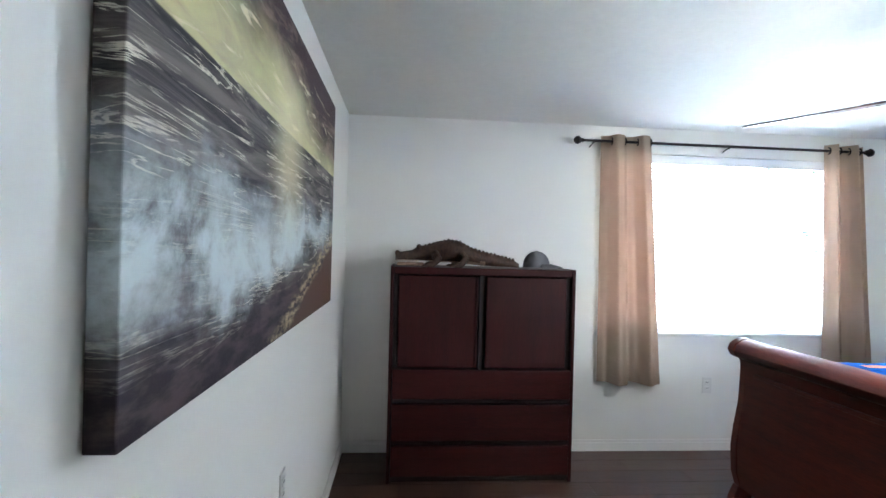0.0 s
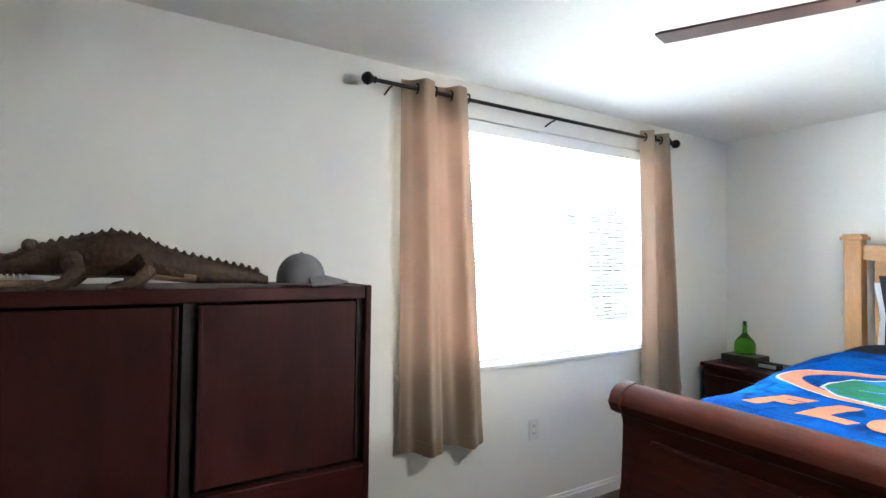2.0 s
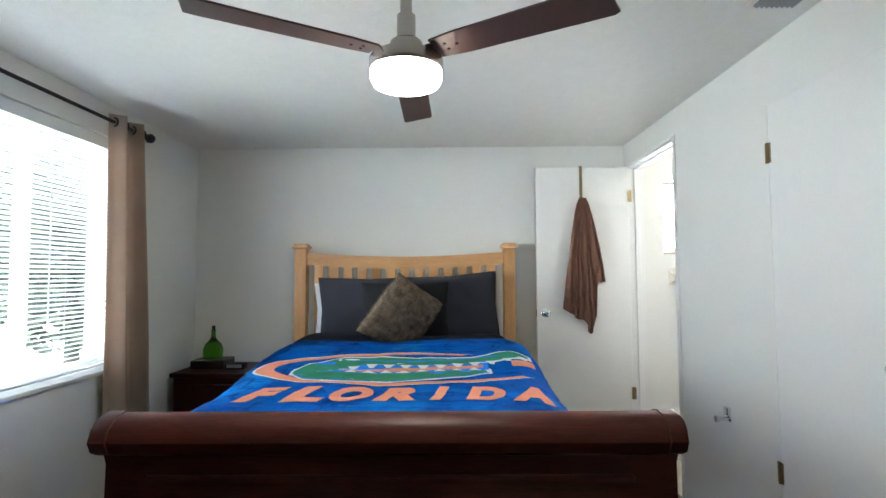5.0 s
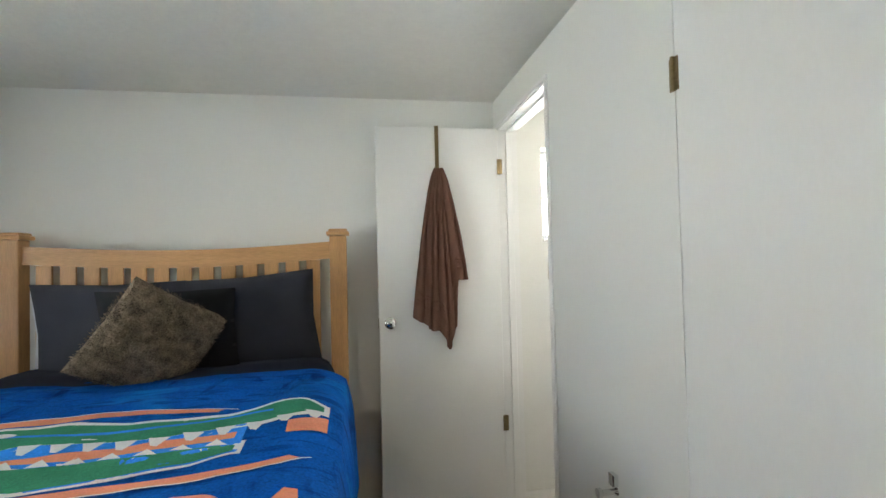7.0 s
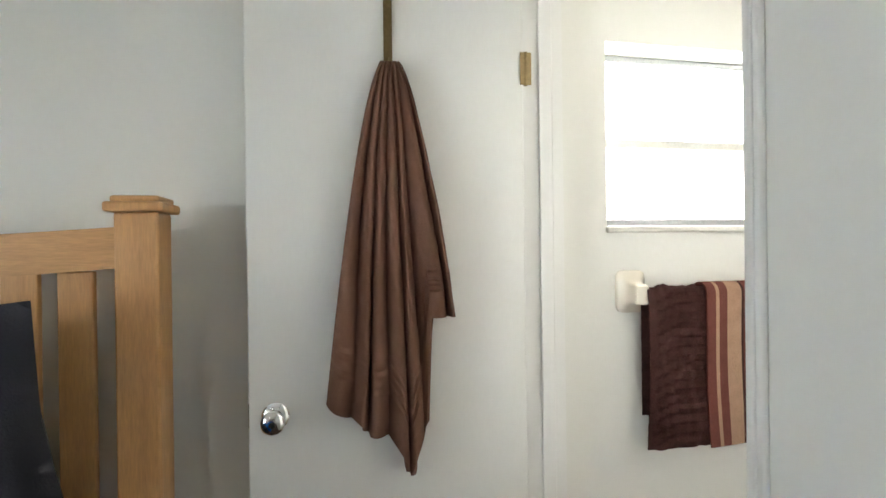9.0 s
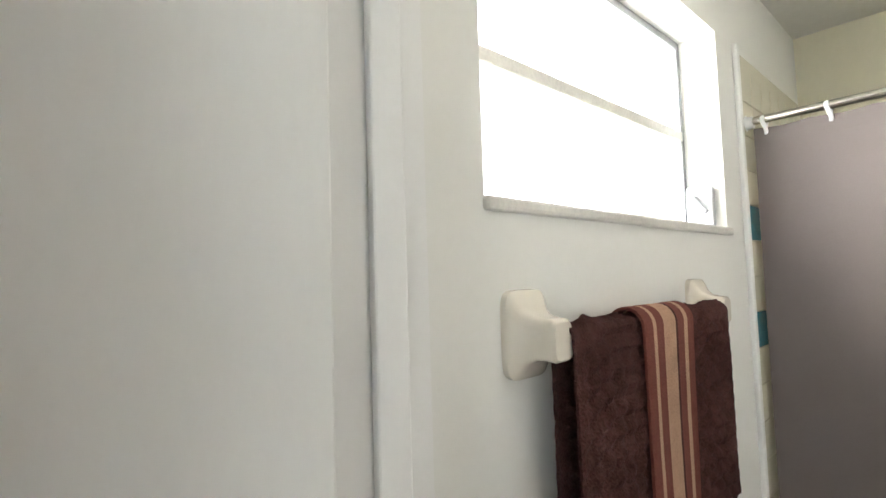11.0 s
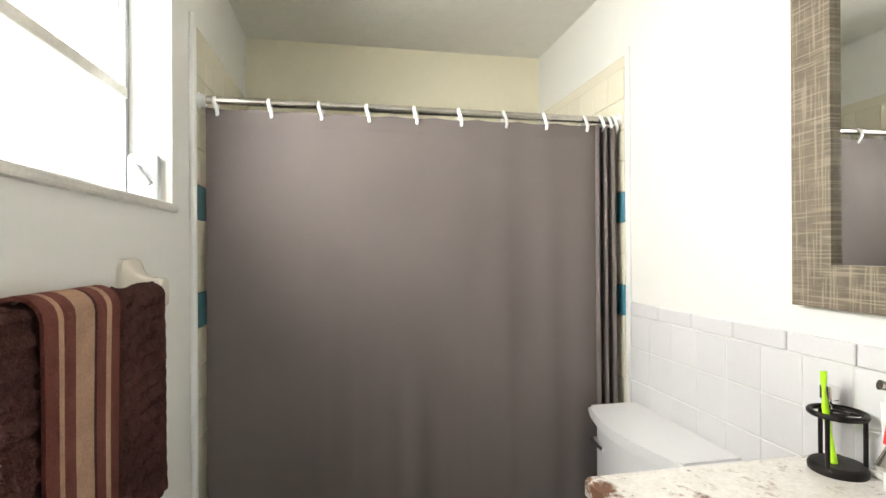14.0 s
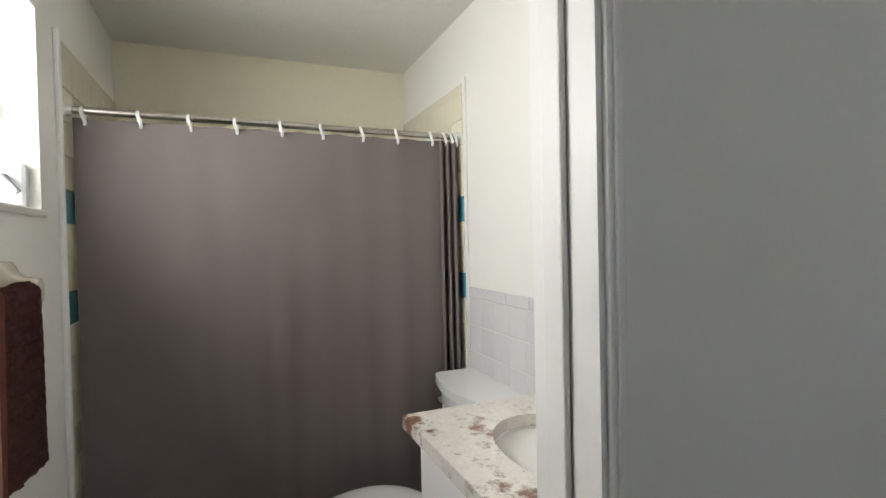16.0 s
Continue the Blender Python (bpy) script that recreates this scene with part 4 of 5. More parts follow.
def drape(bm, name, material, lift, label=""):
    """Lays flat shapes (x, y) on the blanket."""
    bmesh.ops.triangulate(bm, faces=bm.faces)
    for _ in range(3):
        long = [e for e in bm.edges if e.calc_length() > 0.05]
        if long:
            bmesh.ops.subdivide_edges(bm, edges=long, cuts=1)
            bmesh.ops.triangulate(bm, faces=bm.faces)
    for v in bm.verts:
        v.co.z = blanket_h(v.co.x, v.co.y) + 0.004 + lift
    me = bpy.data.meshes.new(name)
    bmesh.ops.recalc_face_normals(bm, faces=bm.faces)
    for f in bm.faces:
        if f.normal.z < 0:
            f.normal_flip()
    bm.to_mesh(me)
    bm.free()
    me.materials.append(material)
    ob = new(name, me)
    ob.parent = blanket
    if label:
        tagged(ob, label)


# lettering, one object a letter, read from the foot of the bed
for i, ch in enumerate("FLORIDA"):
    c = bpy.data.curves.new("letter", "FONT")
    c.body, c.size, c.shear, c.offset = ch, 1.0, 0.25, 0.068
    o = bpy.data.objects.new("letter_source", c)
    scene.collection.objects.link(o)
    dg = bpy.context.evaluated_depsgraph_get()
    me = bpy.data.meshes.new_from_object(o.evaluated_get(dg))
    bpy.data.objects.remove(o)
    bm = bmesh.new()
    bm.from_mesh(me)
    bmesh.ops.remove_doubles(bm, verts=bm.verts, dist=1e-4)
    xs, ys = [v.co.x for v in bm.verts], [v.co.y for v in bm.verts]
    w0, w1, h0, h1 = min(xs), max(xs), min(ys), max(ys)
    y_left = 2.31 - i * 0.195
    width = 0.085 if ch == "I" else 0.182
    for v in bm.verts:
        u, t = (v.co.x - w0) / (w1 - w0), (v.co.y - h0) / (h1 - h0)
        v.co = Vector((2.945 + t * 0.235, y_left - (0.045 if ch == "I" else 0) - u * width, 0))
    drape(bm, "letter", M_CORAL, 0.0, "orange printed letter")


def blob(cx, cy, rx, ry, wobble, seed, inner=None, n=72):
    """An oval patch, or a ring when inner is given; x runs up the bed."""
    bm = bmesh.new()

    def at(k, s):
        a = 2 * math.pi * k / n
        w = 1 + wobble * math.sin(3 * a + seed) + wobble * 0.5 * math.sin(7 * a + 2 * seed)
        return (cx + rx * s * w * math.sin(a), cy + ry * s * w * math.cos(a), 0)
    out = [bm.verts.new(at(k, 1)) for k in range(n)]
    if inner:
        ins = [bm.verts.new(at(k, inner)) for k in range(n)]
        for k in range(n):
            bm.faces.new((out[k], out[(k + 1) % n], ins[(k + 1) % n], ins[k]))
    else:
        mid = bm.verts.new((cx, cy, 0))
        for k in range(n):
            bm.faces.new((out[k], out[(k + 1) % n], mid))
    return bm


def along(knots, s):
    """A smooth curve through a few (s, value) knots."""
    for (a, p), (c, q) in zip(knots, knots[1:]):
        if s <= c:
            k = max(0, (s - a) / (c - a))
            return p + (q - p) * k * k * (3 - 2 * k)
    return knots[-1][1]


def band(low, high, s0, s1, n=44):
    """A strip of print between two curves; s runs across the bed."""
    bm = bmesh.new()
    rows = []
    for i in range(n + 1):
        s = s0 + (s1 - s0) * i / n
        y = 2.21 - 1.27 * s
        rows.append((bm.verts.new((along(low, s), y, 0)), bm.verts.new((along(high, s) + 1e-4, y, 0))))
    for p, q in zip(rows, rows[1:]):
        bm.faces.new((p[0], q[0], q[1], p[1]))
    return bm


def arc_band(cx, cy, rx, ry, a0, a1, thick, n=70):
    """Part of an oval outline, thinning towards its ends."""
    bm = bmesh.new()
    rows = []
    for i in range(n + 1):
        k = i / n
        a, w = radians(a0 + (a1 - a0) * k), thick * (0.35 + 0.65 * math.sin(math.pi * k) ** 0.6)
        rows.append([bm.verts.new((cx + (rx - d * w * 0.55) * math.sin(a), cy + (ry - d * w) * math.cos(a), 0)) for d in (0, 1)])
    for p, q in zip(rows, rows[1:]):
        bm.faces.new((p[0], q[0], q[1], p[1]))
    return bm


def shifted(knots, d):
    return [(s, v + d) for s, v in knots]


BROW = [(0, 3.45), (0.06, 3.56), (0.20, 3.655), (0.34, 3.675), (0.5, 3.635), (0.72, 3.66), (0.92, 3.745), (1.0, 3.69)]
LIP = [(0, 3.40), (0.14, 3.44), (0.30, 3.545), (0.55, 3.525), (0.8, 3.585), (1.0, 3.66)]
GUM = [(0.1, 3.43), (0.3, 3.415), (0.55, 3.415), (0.80, 3.47)]
CHIN = [(0, 3.40), (0.08, 3.335), (0.25, 3.29), (0.5, 3.30), (0.70, 3.355), (0.80, 3.42)]
drape(arc_band(3.485, 1.66, 0.265, 0.755, 118, -150, 0.10), "emblem_border", M_CORAL, 0.0, "orange oval outline")
drape(arc_band(3.485, 1.66, 0.270, 0.765, 122, -154, 0.014), "emblem_line", M_WHITEP, 0.0005)
drape(band(shifted(LIP, -0.022), shifted(BROW, 0.020), 0.0, 1.0), "emblem_outline", M_WHITEP, 0.0004)
drape(band(shifted(CHIN, -0.020), shifted(GUM, 0.012), 0.0, 0.81), "emblem_outline", M_WHITEP, 0.0004)
drape(band(shifted(CHIN, -0.008), LIP, 0.015, 0.80), "emblem_mouth", M_LBLUE, 0.0008)
drape(band(LIP, BROW, 0.01, 0.985), "emblem_head", M_GREEN, 0.0014, "green emblem shape")
drape(band(CHIN, GUM, 0.01, 0.79), "emblem_jaw", M_GREEN, 0.0014, "green emblem shape")
drape(band([(0.2, 3.44), (0.5, 3.435), (0.78, 3.50)], [(0.2, 3.46), (0.45, 3.485), (0.78, 3.535)], 0.2, 0.78), "emblem_tongue", M_CORAL, 0.0020, "orange tongue shape")
drape(band([(0.90, 3.50), (1.0, 3.53)], [(0.90, 3.57), (1.0, 3.62)], 0.90, 1.0, 8), "emblem_tongue", M_CORAL, 0.0012)
for k in range(11):
    s = 0.24 + k * 0.072
    y, up = 2.21 - 1.27 * s, along(LIP, s)
    for x, d, last in ((up, -0.052, 1.0), (along(GUM, s), 0.044, 0.78)):
        if s < last:
            bm = bmesh.new()
            bm.faces.new([bm.verts.new(p) for p in ((x, y + 0.030, 0), (x, y - 0.034, 0), (x + d, y - 0.012 + 0.02 * (d > 0), 0), (x + d * 0.9, y + 0.008, 0))])
            drape(bm, "emblem_tooth", M_WHITEP, 0.0026)
drape(blob(3.615, 1.93, 0.014, 0.040, 0.05, 1), "emblem_eye", M_WHITEP, 0.0024)
drape(blob(3.560, 2.06, 0.022, 0.060, 0.1, 2), "emblem_shade", M_LBLUE, 0.0022)
drape(band([(0.2, 3.60), (0.5, 3.585), (0.85, 3.66)], [(0.2, 3.612), (0.5, 3.60), (0.85, 3.672)], 0.22, 0.85), "emblem_shade", M_LBLUE, 0.0022)

# navy duvet showing beyond the blanket


def duvet(u, v):
    x = 4.02 + 0.50 * u
    s = (v - 0.5) * 2 * 1.10
    half = 0.735
    over = max(0, abs(s) - half)
    y = 1.73 + math.copysign(min(abs(s), half) + 0.045 * math.sin(min(1, over * 8) * 1.57) + 0.015 * math.sin(x * 26) * over, s)
    e = max(0, 1 - (half - min(abs(s), half)) / 0.10)
    return Vector((x, y, 0.868 + 0.085 * math.sin(u * 1.57) - 0.05 * u - 0.035 * e * e - over + 0.010 * noise.noise(Vector((x * 6, y * 5, 1)))))


tagged(part("duvet", sheet(duvet, 24, 110, 0.024), M_NAVY, smooth=True), "dark navy duvet folded below the pillows", "duvet")


def cushion(name, w, h, t, m, material, label, category, group="", crease=0.02, fuzz=0.0):
    """A soft pillow: w wide, h high, t thick, in its own plane x, z."""
    bm = bmesh.new()
    bmesh.ops.create_grid(bm, x_segments=26, y_segments=26, size=0.5)
    top = bm.verts[:]
    d = bmesh.ops.duplicate(bm, geom=bm.faces[:])
    back = [g for g in d["geom"] if isinstance(g, bmesh.types.BMVert)]
    for vs, s in ((top, 1), (back, -1)):
        for v in vs:
            x, z = v.co.x * 2, v.co.y * 2
            puff = max(0, (1 - x * x) * (1 - z * z)) ** 0.42
            pull = 1 - 0.06 * (1 - abs(x)) * abs(z) ** 4
            pull2 = 1 - 0.06 * (1 - abs(z)) * abs(x) ** 4
            n0 = noise.noise(Vector((x * 2.2, z * 2.2, s * 3)))
            f = fuzz * noise.noise(Vector((x * 30, z * 30, s)))
            v.co = Vector((x * w / 2 * pull2, s * (t / 2 * puff * (1 + 0.15 * n0)) + s * f * puff, z * h / 2 * pull + crease * n0 * (1 - abs(z))))
    bmesh.ops.remove_doubles(bm, verts=bm.verts, dist=0.0008)
    ob = tagged(part(name, bm, material, smooth=True), label, category, group)
    ob.matrix_basis = m
    return ob


cushion("pillow", 0.68, 0.46, 0.17, pose(4.47, 2.0, 1.085, -8, 0, 90), M_PILLOW, "charcoal grey pillow leaning on the headboard", "pillow", "bed pillows")
cushion("pillow", 0.66, 0.47, 0.17, pose(4.46, 1.372, 1.10, -8, 4, 90), M_PILLOW, "charcoal grey pillow leaning on the headboard", "pillow", "bed pillows")
cushion("pillow", 0.62, 0.40, 0.12, pose(4.545, 2.08, 1.07, -5, 0, 90), M_SHEET, "white pillow tucked behind the grey one", "pillow", "bed pillows")
cushion("cushion", 0.60, 0.40, 0.14, pose(4.34, 1.70, 1.08, -12, 0, 90), M_BLACK, "black cushion behind the furry one", "cushion")
fur = cushion("fur_cushion", 0.46, 0.46, 0.17, pose(4.17, 1.71, 1.055, -40, 53, 90), M_FUR, "taupe faux fur square cushion standing on its corner", "cushion", "", 0.0, 0.012)
rng = random.Random(11)
verts, faces = [], []
for k in range(14000):
    x, z = rng.uniform(-0.98, 0.98), rng.uniform(-0.98, 0.98)
    puff = max(0, (1 - x * x) * (1 - z * z)) ** 0.42
    s = rng.choice((1, 1, 1, -1))
    p = Vector((x * 0.225, s * 0.085 * puff, z * 0.225))
    d = (Vector((x * 0.6, s * 0.8 * puff + 0.01, z * 0.6)).normalized() + Vector((rng.gauss(0, 0.45), rng.gauss(0, 0.3), rng.gauss(0, 0.45)))).normalized()
    e = d.orthogonal().normalized() * 0.0016
    n0, ln = len(verts), rng.uniform(0.008, 0.019)
    verts += [p - e, p + e, p + d * ln]
    faces.append((n0, n0 + 1, n0 + 2))
me = bpy.data.meshes.new("fur")
me.from_pydata(verts, [], faces)
me.materials.append(M_FUR)
tufts = tagged(new("fur", me), kind="stuff")
tufts.parent = fur

# ---- nightstand and what stands on it ----
NZ = 0.66
ns = thing("nightstand", "small dark wooden nightstand in the corner", "nightstand")
part("top", box((4.28, 2.78, NZ - 0.03), (4.74, 3.32, NZ), 0.006), M_MAHOG_H, ns)
part("body", box((4.30, 2.80, Z0 + 0.08), (4.74, 3.30, NZ - 0.03), 0.004), M_MAHOG, ns)
for z in (0.30, 0.06):
    d = part("drawer", box((4.287, 2.82, z), (4.302, 3.28, z + 0.28), 0.004), M_MAHOG, ns)
    part("handle", lathe([(0.008, 0), (0.008, 0.015), (0.014, 0.02), (0.010, 0.028)], 12, None, Matrix.Translation((4.287, 3.05, z + 0.14)) @ Vector((-1, 0, 0)).to_track_quat("Z", "Y").to_matrix().to_4x4()), M_IRON, d, smooth=True)
for x in (4.31, 4.69):
    for y in (2.81, 3.25):
        part("leg", box((x, y, Z0), (x + 0.04, y + 0.04, Z0 + 0.08), 0.004), M_MAHOG, ns)
tagged(part("tray_box", box((4.44, 3.02, NZ), (4.64, 3.26, NZ + 0.06), 0.008), M_DARK), "small black box under the bottle", "box")
bt = thing("glass_bottle", "round green glass bottle with a cork", "bottle", at=(4.56, 3.15, NZ + 0.06))
part("bottle", lathe([(0.05, 0.0), (0.066, 0.006), (0.070, 0.03), (0.068, 0.075), (0.055, 0.105), (0.032, 0.13), (0.017, 0.15), (0.014, 0.19), (0.018, 0.195), (0.018, 0.205), (0.013, 0.21)], 28), M_GREEN_GLASS, bt, smooth=True)
part("cork", lathe([(0.012, 0.205), (0.013, 0.232), (0.011, 0.238)], 14), M_DARK, bt, smooth=True)
ck = thing("alarm_clock", "small dark bedside clock with pale face", "clock", at=(4.45, 2.93, NZ))
part("case", box((-0.035, -0.07, 0), (0.035, 0.07, 0.045), 0.012), M_BLACK, ck)
part("face", box((-0.038, -0.055, 0.012), (-0.033, 0.055, 0.036), 0.001), M_STEEL, ck)

# ---- towel on the open door ----
hook = thing("over_door_hook", "brass over-door hook strap", "hook")
part("strap", box((4.649, 0.365, 1.86), (4.654, 0.387, DT - 0.006), 0.001), M_BRASS, hook)
part("top_bend", box((4.649, 0.365, DT - 0.010), (4.698, 0.387, DT - 0.005), 0.001), M_BRASS, hook)
part("prong", tube([(4.652, 0.376, 1.90), (4.631, 0.376, 1.885), (4.616, 0.376, 1.895), (4.610, 0.376, 1.915)], 0.004, 8), M_BRASS, hook)


def door_towel():
    """A bath towel gathered at the hook and falling in deep folds to two points."""
    t = thing("bath_towel", "brown bath towel hanging in folds from the hook", "towel")

    def f(u, v):
        w = 0.022 + 0.155 * v ** 0.62
        bottom = 0.99 - 0.11 * max(0, 1 - abs(u - 0.62) / 0.17) + 0.20 * max(0, abs(u - 0.55) - 0.22) * 1.2
        bottom += (1.27 - bottom) * min(1, max(0, (u - 0.77) / 0.025))
        z = 1.905 + (bottom - 1.905) * v
        k = 0.010 + 0.034 * min(1, v * 1.6)
        a = u * math.pi * 6.5
        y = 0.376 + w * (0.5 - u) * 1.75 + 0.010 * math.sin(a * 0.9 + 1) * v
        x = 4.626 - 0.012 * math.sin(math.pi * u) - k * (0.25 + 0.85 * abs(math.sin(a + 0.5 * v + 0.4 * math.sin(5 * v))) ** 0.7) - 0.006 * noise.noise(Vector((u * 5, v * 6, 2)))
        if 0.80 < v < 0.90:
            x -= 0.007 * abs(math.sin((v - 0.80) * 40 * math.pi))
        return Vector((x, y, z))
    part("cloth", sheet(f, 110, 150, 0.009), M_TOWEL, t, smooth=True)

door_towel()

stop = thing("door_stop", "chrome wall door stop", "door stop", at=(3.40, 0.0, 0.60))
part("bracket", box((-0.018, 0.0, 0.02), (0.018, 0.02, 0.06), 0.004), M_CHROME, stop)
part("bumper", lathe([(0.016, 0), (0.010, 0.012), (0.010, 0.05), (0.016, 0.055), (0.016, 0.068)], 16, None, Vector((0, 1, 0)).to_track_quat("Z", "Y").to_matrix().to_4x4()), M_CHROME, stop, smooth=True)

# ---- bathroom: tub, curtain, rod ----
TY = -1.50
tub = thing("bathtub", "white bathtub behind the shower curtain", "bathtub")
part("apron", box((BW + 0.004, TY - 0.10, Z0 + 0.004), (EX - 0.004, TY - 0.05, 0.40), 0.012), M_CERAMIC, tub)
part("rim", box((BW + 0.004, BS + 0.01, 0.36), (EX - 0.004, BS + 0.06, 0.40), 0.01), M_CERAMIC, tub)
part("basin", box((BW + 0.004, BS + 0.06, Z0 + 0.004), (EX - 0.004, TY - 0.11, 0.06), 0.01), M_CERAMIC, tub)
srod = thing("shower_rod", "chrome shower curtain rod with end flanges", "curtain rod")
part("rod", tube([(BW, TY, 1.832), (EX, TY, 1.838)], 0.0125, 16), M_NICKEL, srod, smooth=True)
for x, s in ((BW, 1), (EX, -1)):
    part("flange", lathe([(0.032, 0), (0.030, 0.008), (0.020, 0.014), (0.018, 0.03)], 20, None, Matrix.Translation((x, TY, 1.835)) @ Vector((s, 0, 0)).to_track_quat("Z", "Y").to_matrix().to_4x4()), M_VINYL, srod, smooth=True)


def shower_curtain():
    t = thing("shower_curtain", "plain grey-brown fabric shower curtain, drawn closed", "curtain")
    g0 = 0.905

    def f(u, v):
        if u < g0:
            x = 4.738 - (4.738 - 3.475) * u / g0
            y = TY + 0.010 + (0.0012 + 0.002 * v) * math.sin(u / g0 * 2 * math.pi * 8.5) + (0.002 + 0.016 * v) * noise.noise(Vector((u * 7.5, v * 0.6, 5))) + 0.008 * v * noise.noise(Vector((u * 19, v * 1.2, 9)))
        else:
            w = (u - g0) / (1 - g0)
            x = 3.475 - 0.085 * w + 0.006 * math.sin(w * 20)
            y = TY + 0.010 + (0.017 + 0.02 * v) * math.sin(w * 2 * math.pi * 3)
        return Vector((x, y, 1.812 - 0.006 * abs(math.sin(u / g0 * math.pi * 9)) * (1 - v) + (0.10 - 1.812) * v))
    part("cloth", sheet(f, 220, 40, 0.0012), M_SHOWER, t, smooth=True)
    part("header", sheet(lambda u, v: f(u, 0.004 + 0.022 * v) + Vector((0, 0.0025, 0)), 220, 2, 0.001), M_SHOWER, t, smooth=True)


shower_curtain()
ring_path = [(0.005 * math.sin(2 * a), 0.024 * math.cos(a), 0.029 * math.sin(a)) for a in [radians(-60 + 16 * k) for k in range(20)]]
ring_mesh = mesh_of("curtain_ring", tube(ring_path, 0.0058, 8), M_VINYL, True)
for x in (4.712, 4.556, 4.404, 4.256, 4.105, 3.957, 3.805, 3.66, 3.512, 3.452, 3.425, 3.402):
    ob = tagged(new("curtain_ring", ring_mesh), "white plastic shower curtain ring", "curtain ring", "shower curtain rings")
    ob.matrix_basis = pose(x, TY, 1.815, 0, 0, random.uniform(-14, 14))

# ---- bathroom: towel bar with towel ----
bar = thing("towel_bar", "cream ceramic towel bar mounted on the wall", "towel rail")


def bar_end(y):
    """A flared ceramic bracket: a square plate that narrows to a rounded block."""
    bm = bmesh.new()
    secs = [(0.0, 0.048, 0.065), (0.010, 0.048, 0.065), (0.016, 0.043, 0.058), (0.026, 0.033, 0.040), (0.040, 0.026, 0.032), (0.056, 0.024, 0.030), (0.069, 0.024, 0.030), (0.074, 0.020, 0.026)]
    rings = []
    for d, hy, hz in secs:
        r = []
        for k in range(24):
            a = 2 * math.pi * (k + 0.5) / 24
            c, s = math.cos(a), math.sin(a)
            r.append(bm.verts.new((EX - d, y + hy * math.copysign(abs(c) ** 0.35, c), 1.302 + hz * math.copysign(abs(s) ** 0.35, s) - 0.10 * d)))
        rings.append(r)
    for p, q in zip(rings, rings[1:]):
        for k in range(24):
            bm.faces.new((p[k], p[(k + 1) % 24], q[(k + 1) % 24], q[k]))
    bm.faces.new(rings[0][::-1]), bm.faces.new(rings[-1])
    part("bracket", bm, M_CREAM, bar, smooth=True)


BA, BB = -0.372, -1.03
bar_end(BA), bar_end(BB)
part("bar", box((EX - 0.072, BB, 1.286), (EX - 0.052, BA, 1.306), 0.004), M_CREAM, bar)

ht = thing("hand_towel", "ribbed chocolate towel with tan stripes over the bar", "towel")


def towel_over(y0, y1, low_front, low_back, bulge=0.0, ribs=True):
    """Cloth folded over the bar between y0 and y1, with soft ribs."""
    cx, zt, r = EX - 0.062, 1.296, 0.020 + bulge

    def f(u, v):
        y = y0 + (y1 - y0) * u
        foot = low_front + 0.06 * min(1, max(0, (-0.74 - y) / 0.06))
        lf, lb = zt - foot, zt - low_back
        total = lf + math.pi * r + lb
        s = v * total
        rib = (0.0042 * abs(math.sin(y * math.pi / 0.034 + 0.8 * math.sin(s * 22))) + 0.0046 * math.sin(s * 2 * math.pi / 0.032 + 40 * y + 1.6 * math.sin(y * 30)) + 0.0060 * noise.noise(Vector((y * 34, s * 30, 3)))) if ribs else 0.002 * noise.noise(Vector((y * 40, s * 30, 1)))
        rib *= min(1, min(u, 1 - u) * abs(y1 - y0) / 0.035 + 0.15)
        sway = 0.008 * math.sin(s * 9 + y * 12)
        if s < lf:
            return Vector((cx - r - rib - 0.02 * (1 - s / lf) * math.sin(y * 11 + 1) * 0.5, y + sway * (1 - s / lf), foot + s))
        if s < lf + math.pi * r:
            a = (s - lf) / r
            return Vector((cx - (r + rib) * math.cos(a), y, zt + (r + rib) * math.sin(a)))
        return Vector((min(cx + r + rib, EX - 0.012), y, zt - (s - lf - math.pi * r)))
    return sheet(f, max(6, int(abs(y1 - y0) * 260)), 90, 0.005)


part("cloth", towel_over(-0.385, -1.0, 0.84, 0.93), M_TOWEL_D, ht, smooth=True)
for y0, y1, m in ((-0.570, -0.600, M_TOWEL_R), (-0.600, -0.612, M_TOWEL_T), (-0.612, -0.640, M_TOWEL_R), (-0.640, -0.690, M_TOWEL_T), (-0.690, -0.698, M_TOWEL_D), (-0.698, -0.726, M_TOWEL_R), (-0.726, -0.742, M_TOWEL_T), (-0.742, -0.770, M_TOWEL_R)):
    part("stripe", towel_over(y0, y1, 0.836, 0.94, 0.0135, False), m, ht, smooth=True)

# ---- bathroom: mirror ----
mir = thing("wall_mirror", "rectangular mirror in a weathered grey-brown wooden frame", "mirror")
MY0, MY1, MZ0, MZ1, MWD = -0.793, -0.20, 1.262, 2.12, 0.086
part("glass", box((BW + 0.008, MY0 + MWD - 0.01, MZ0 + MWD - 0.01), (BW + 0.014, MY1 - MWD + 0.01, MZ1 - MWD + 0.01)), M_MIRROR, mir, "silvered mirror glass")
for ends in (((MY0, MZ0), (MY1, MZ0), (MY1 - MWD, MZ0 + MWD), (MY0 + MWD, MZ0 + MWD)), ((MY0, MZ1), (MY1, MZ1), (MY1 - MWD, MZ1 - MWD), (MY0 + MWD, MZ1 - MWD)),
             ((MY0, MZ0), (MY0, MZ1), (MY0 + MWD, MZ1 - MWD), (MY0 + MWD, MZ0 + MWD)), ((MY1, MZ0), (MY1, MZ1), (MY1 - MWD, MZ1 - MWD), (MY1 - MWD, MZ0 + MWD))):
    bm = extrude(list(ends), 0.024, Matrix.Translation((BW + 0.003, 0, 0)) @ TO_YZ)
    part("frame_side", bm, M_BARN, mir)
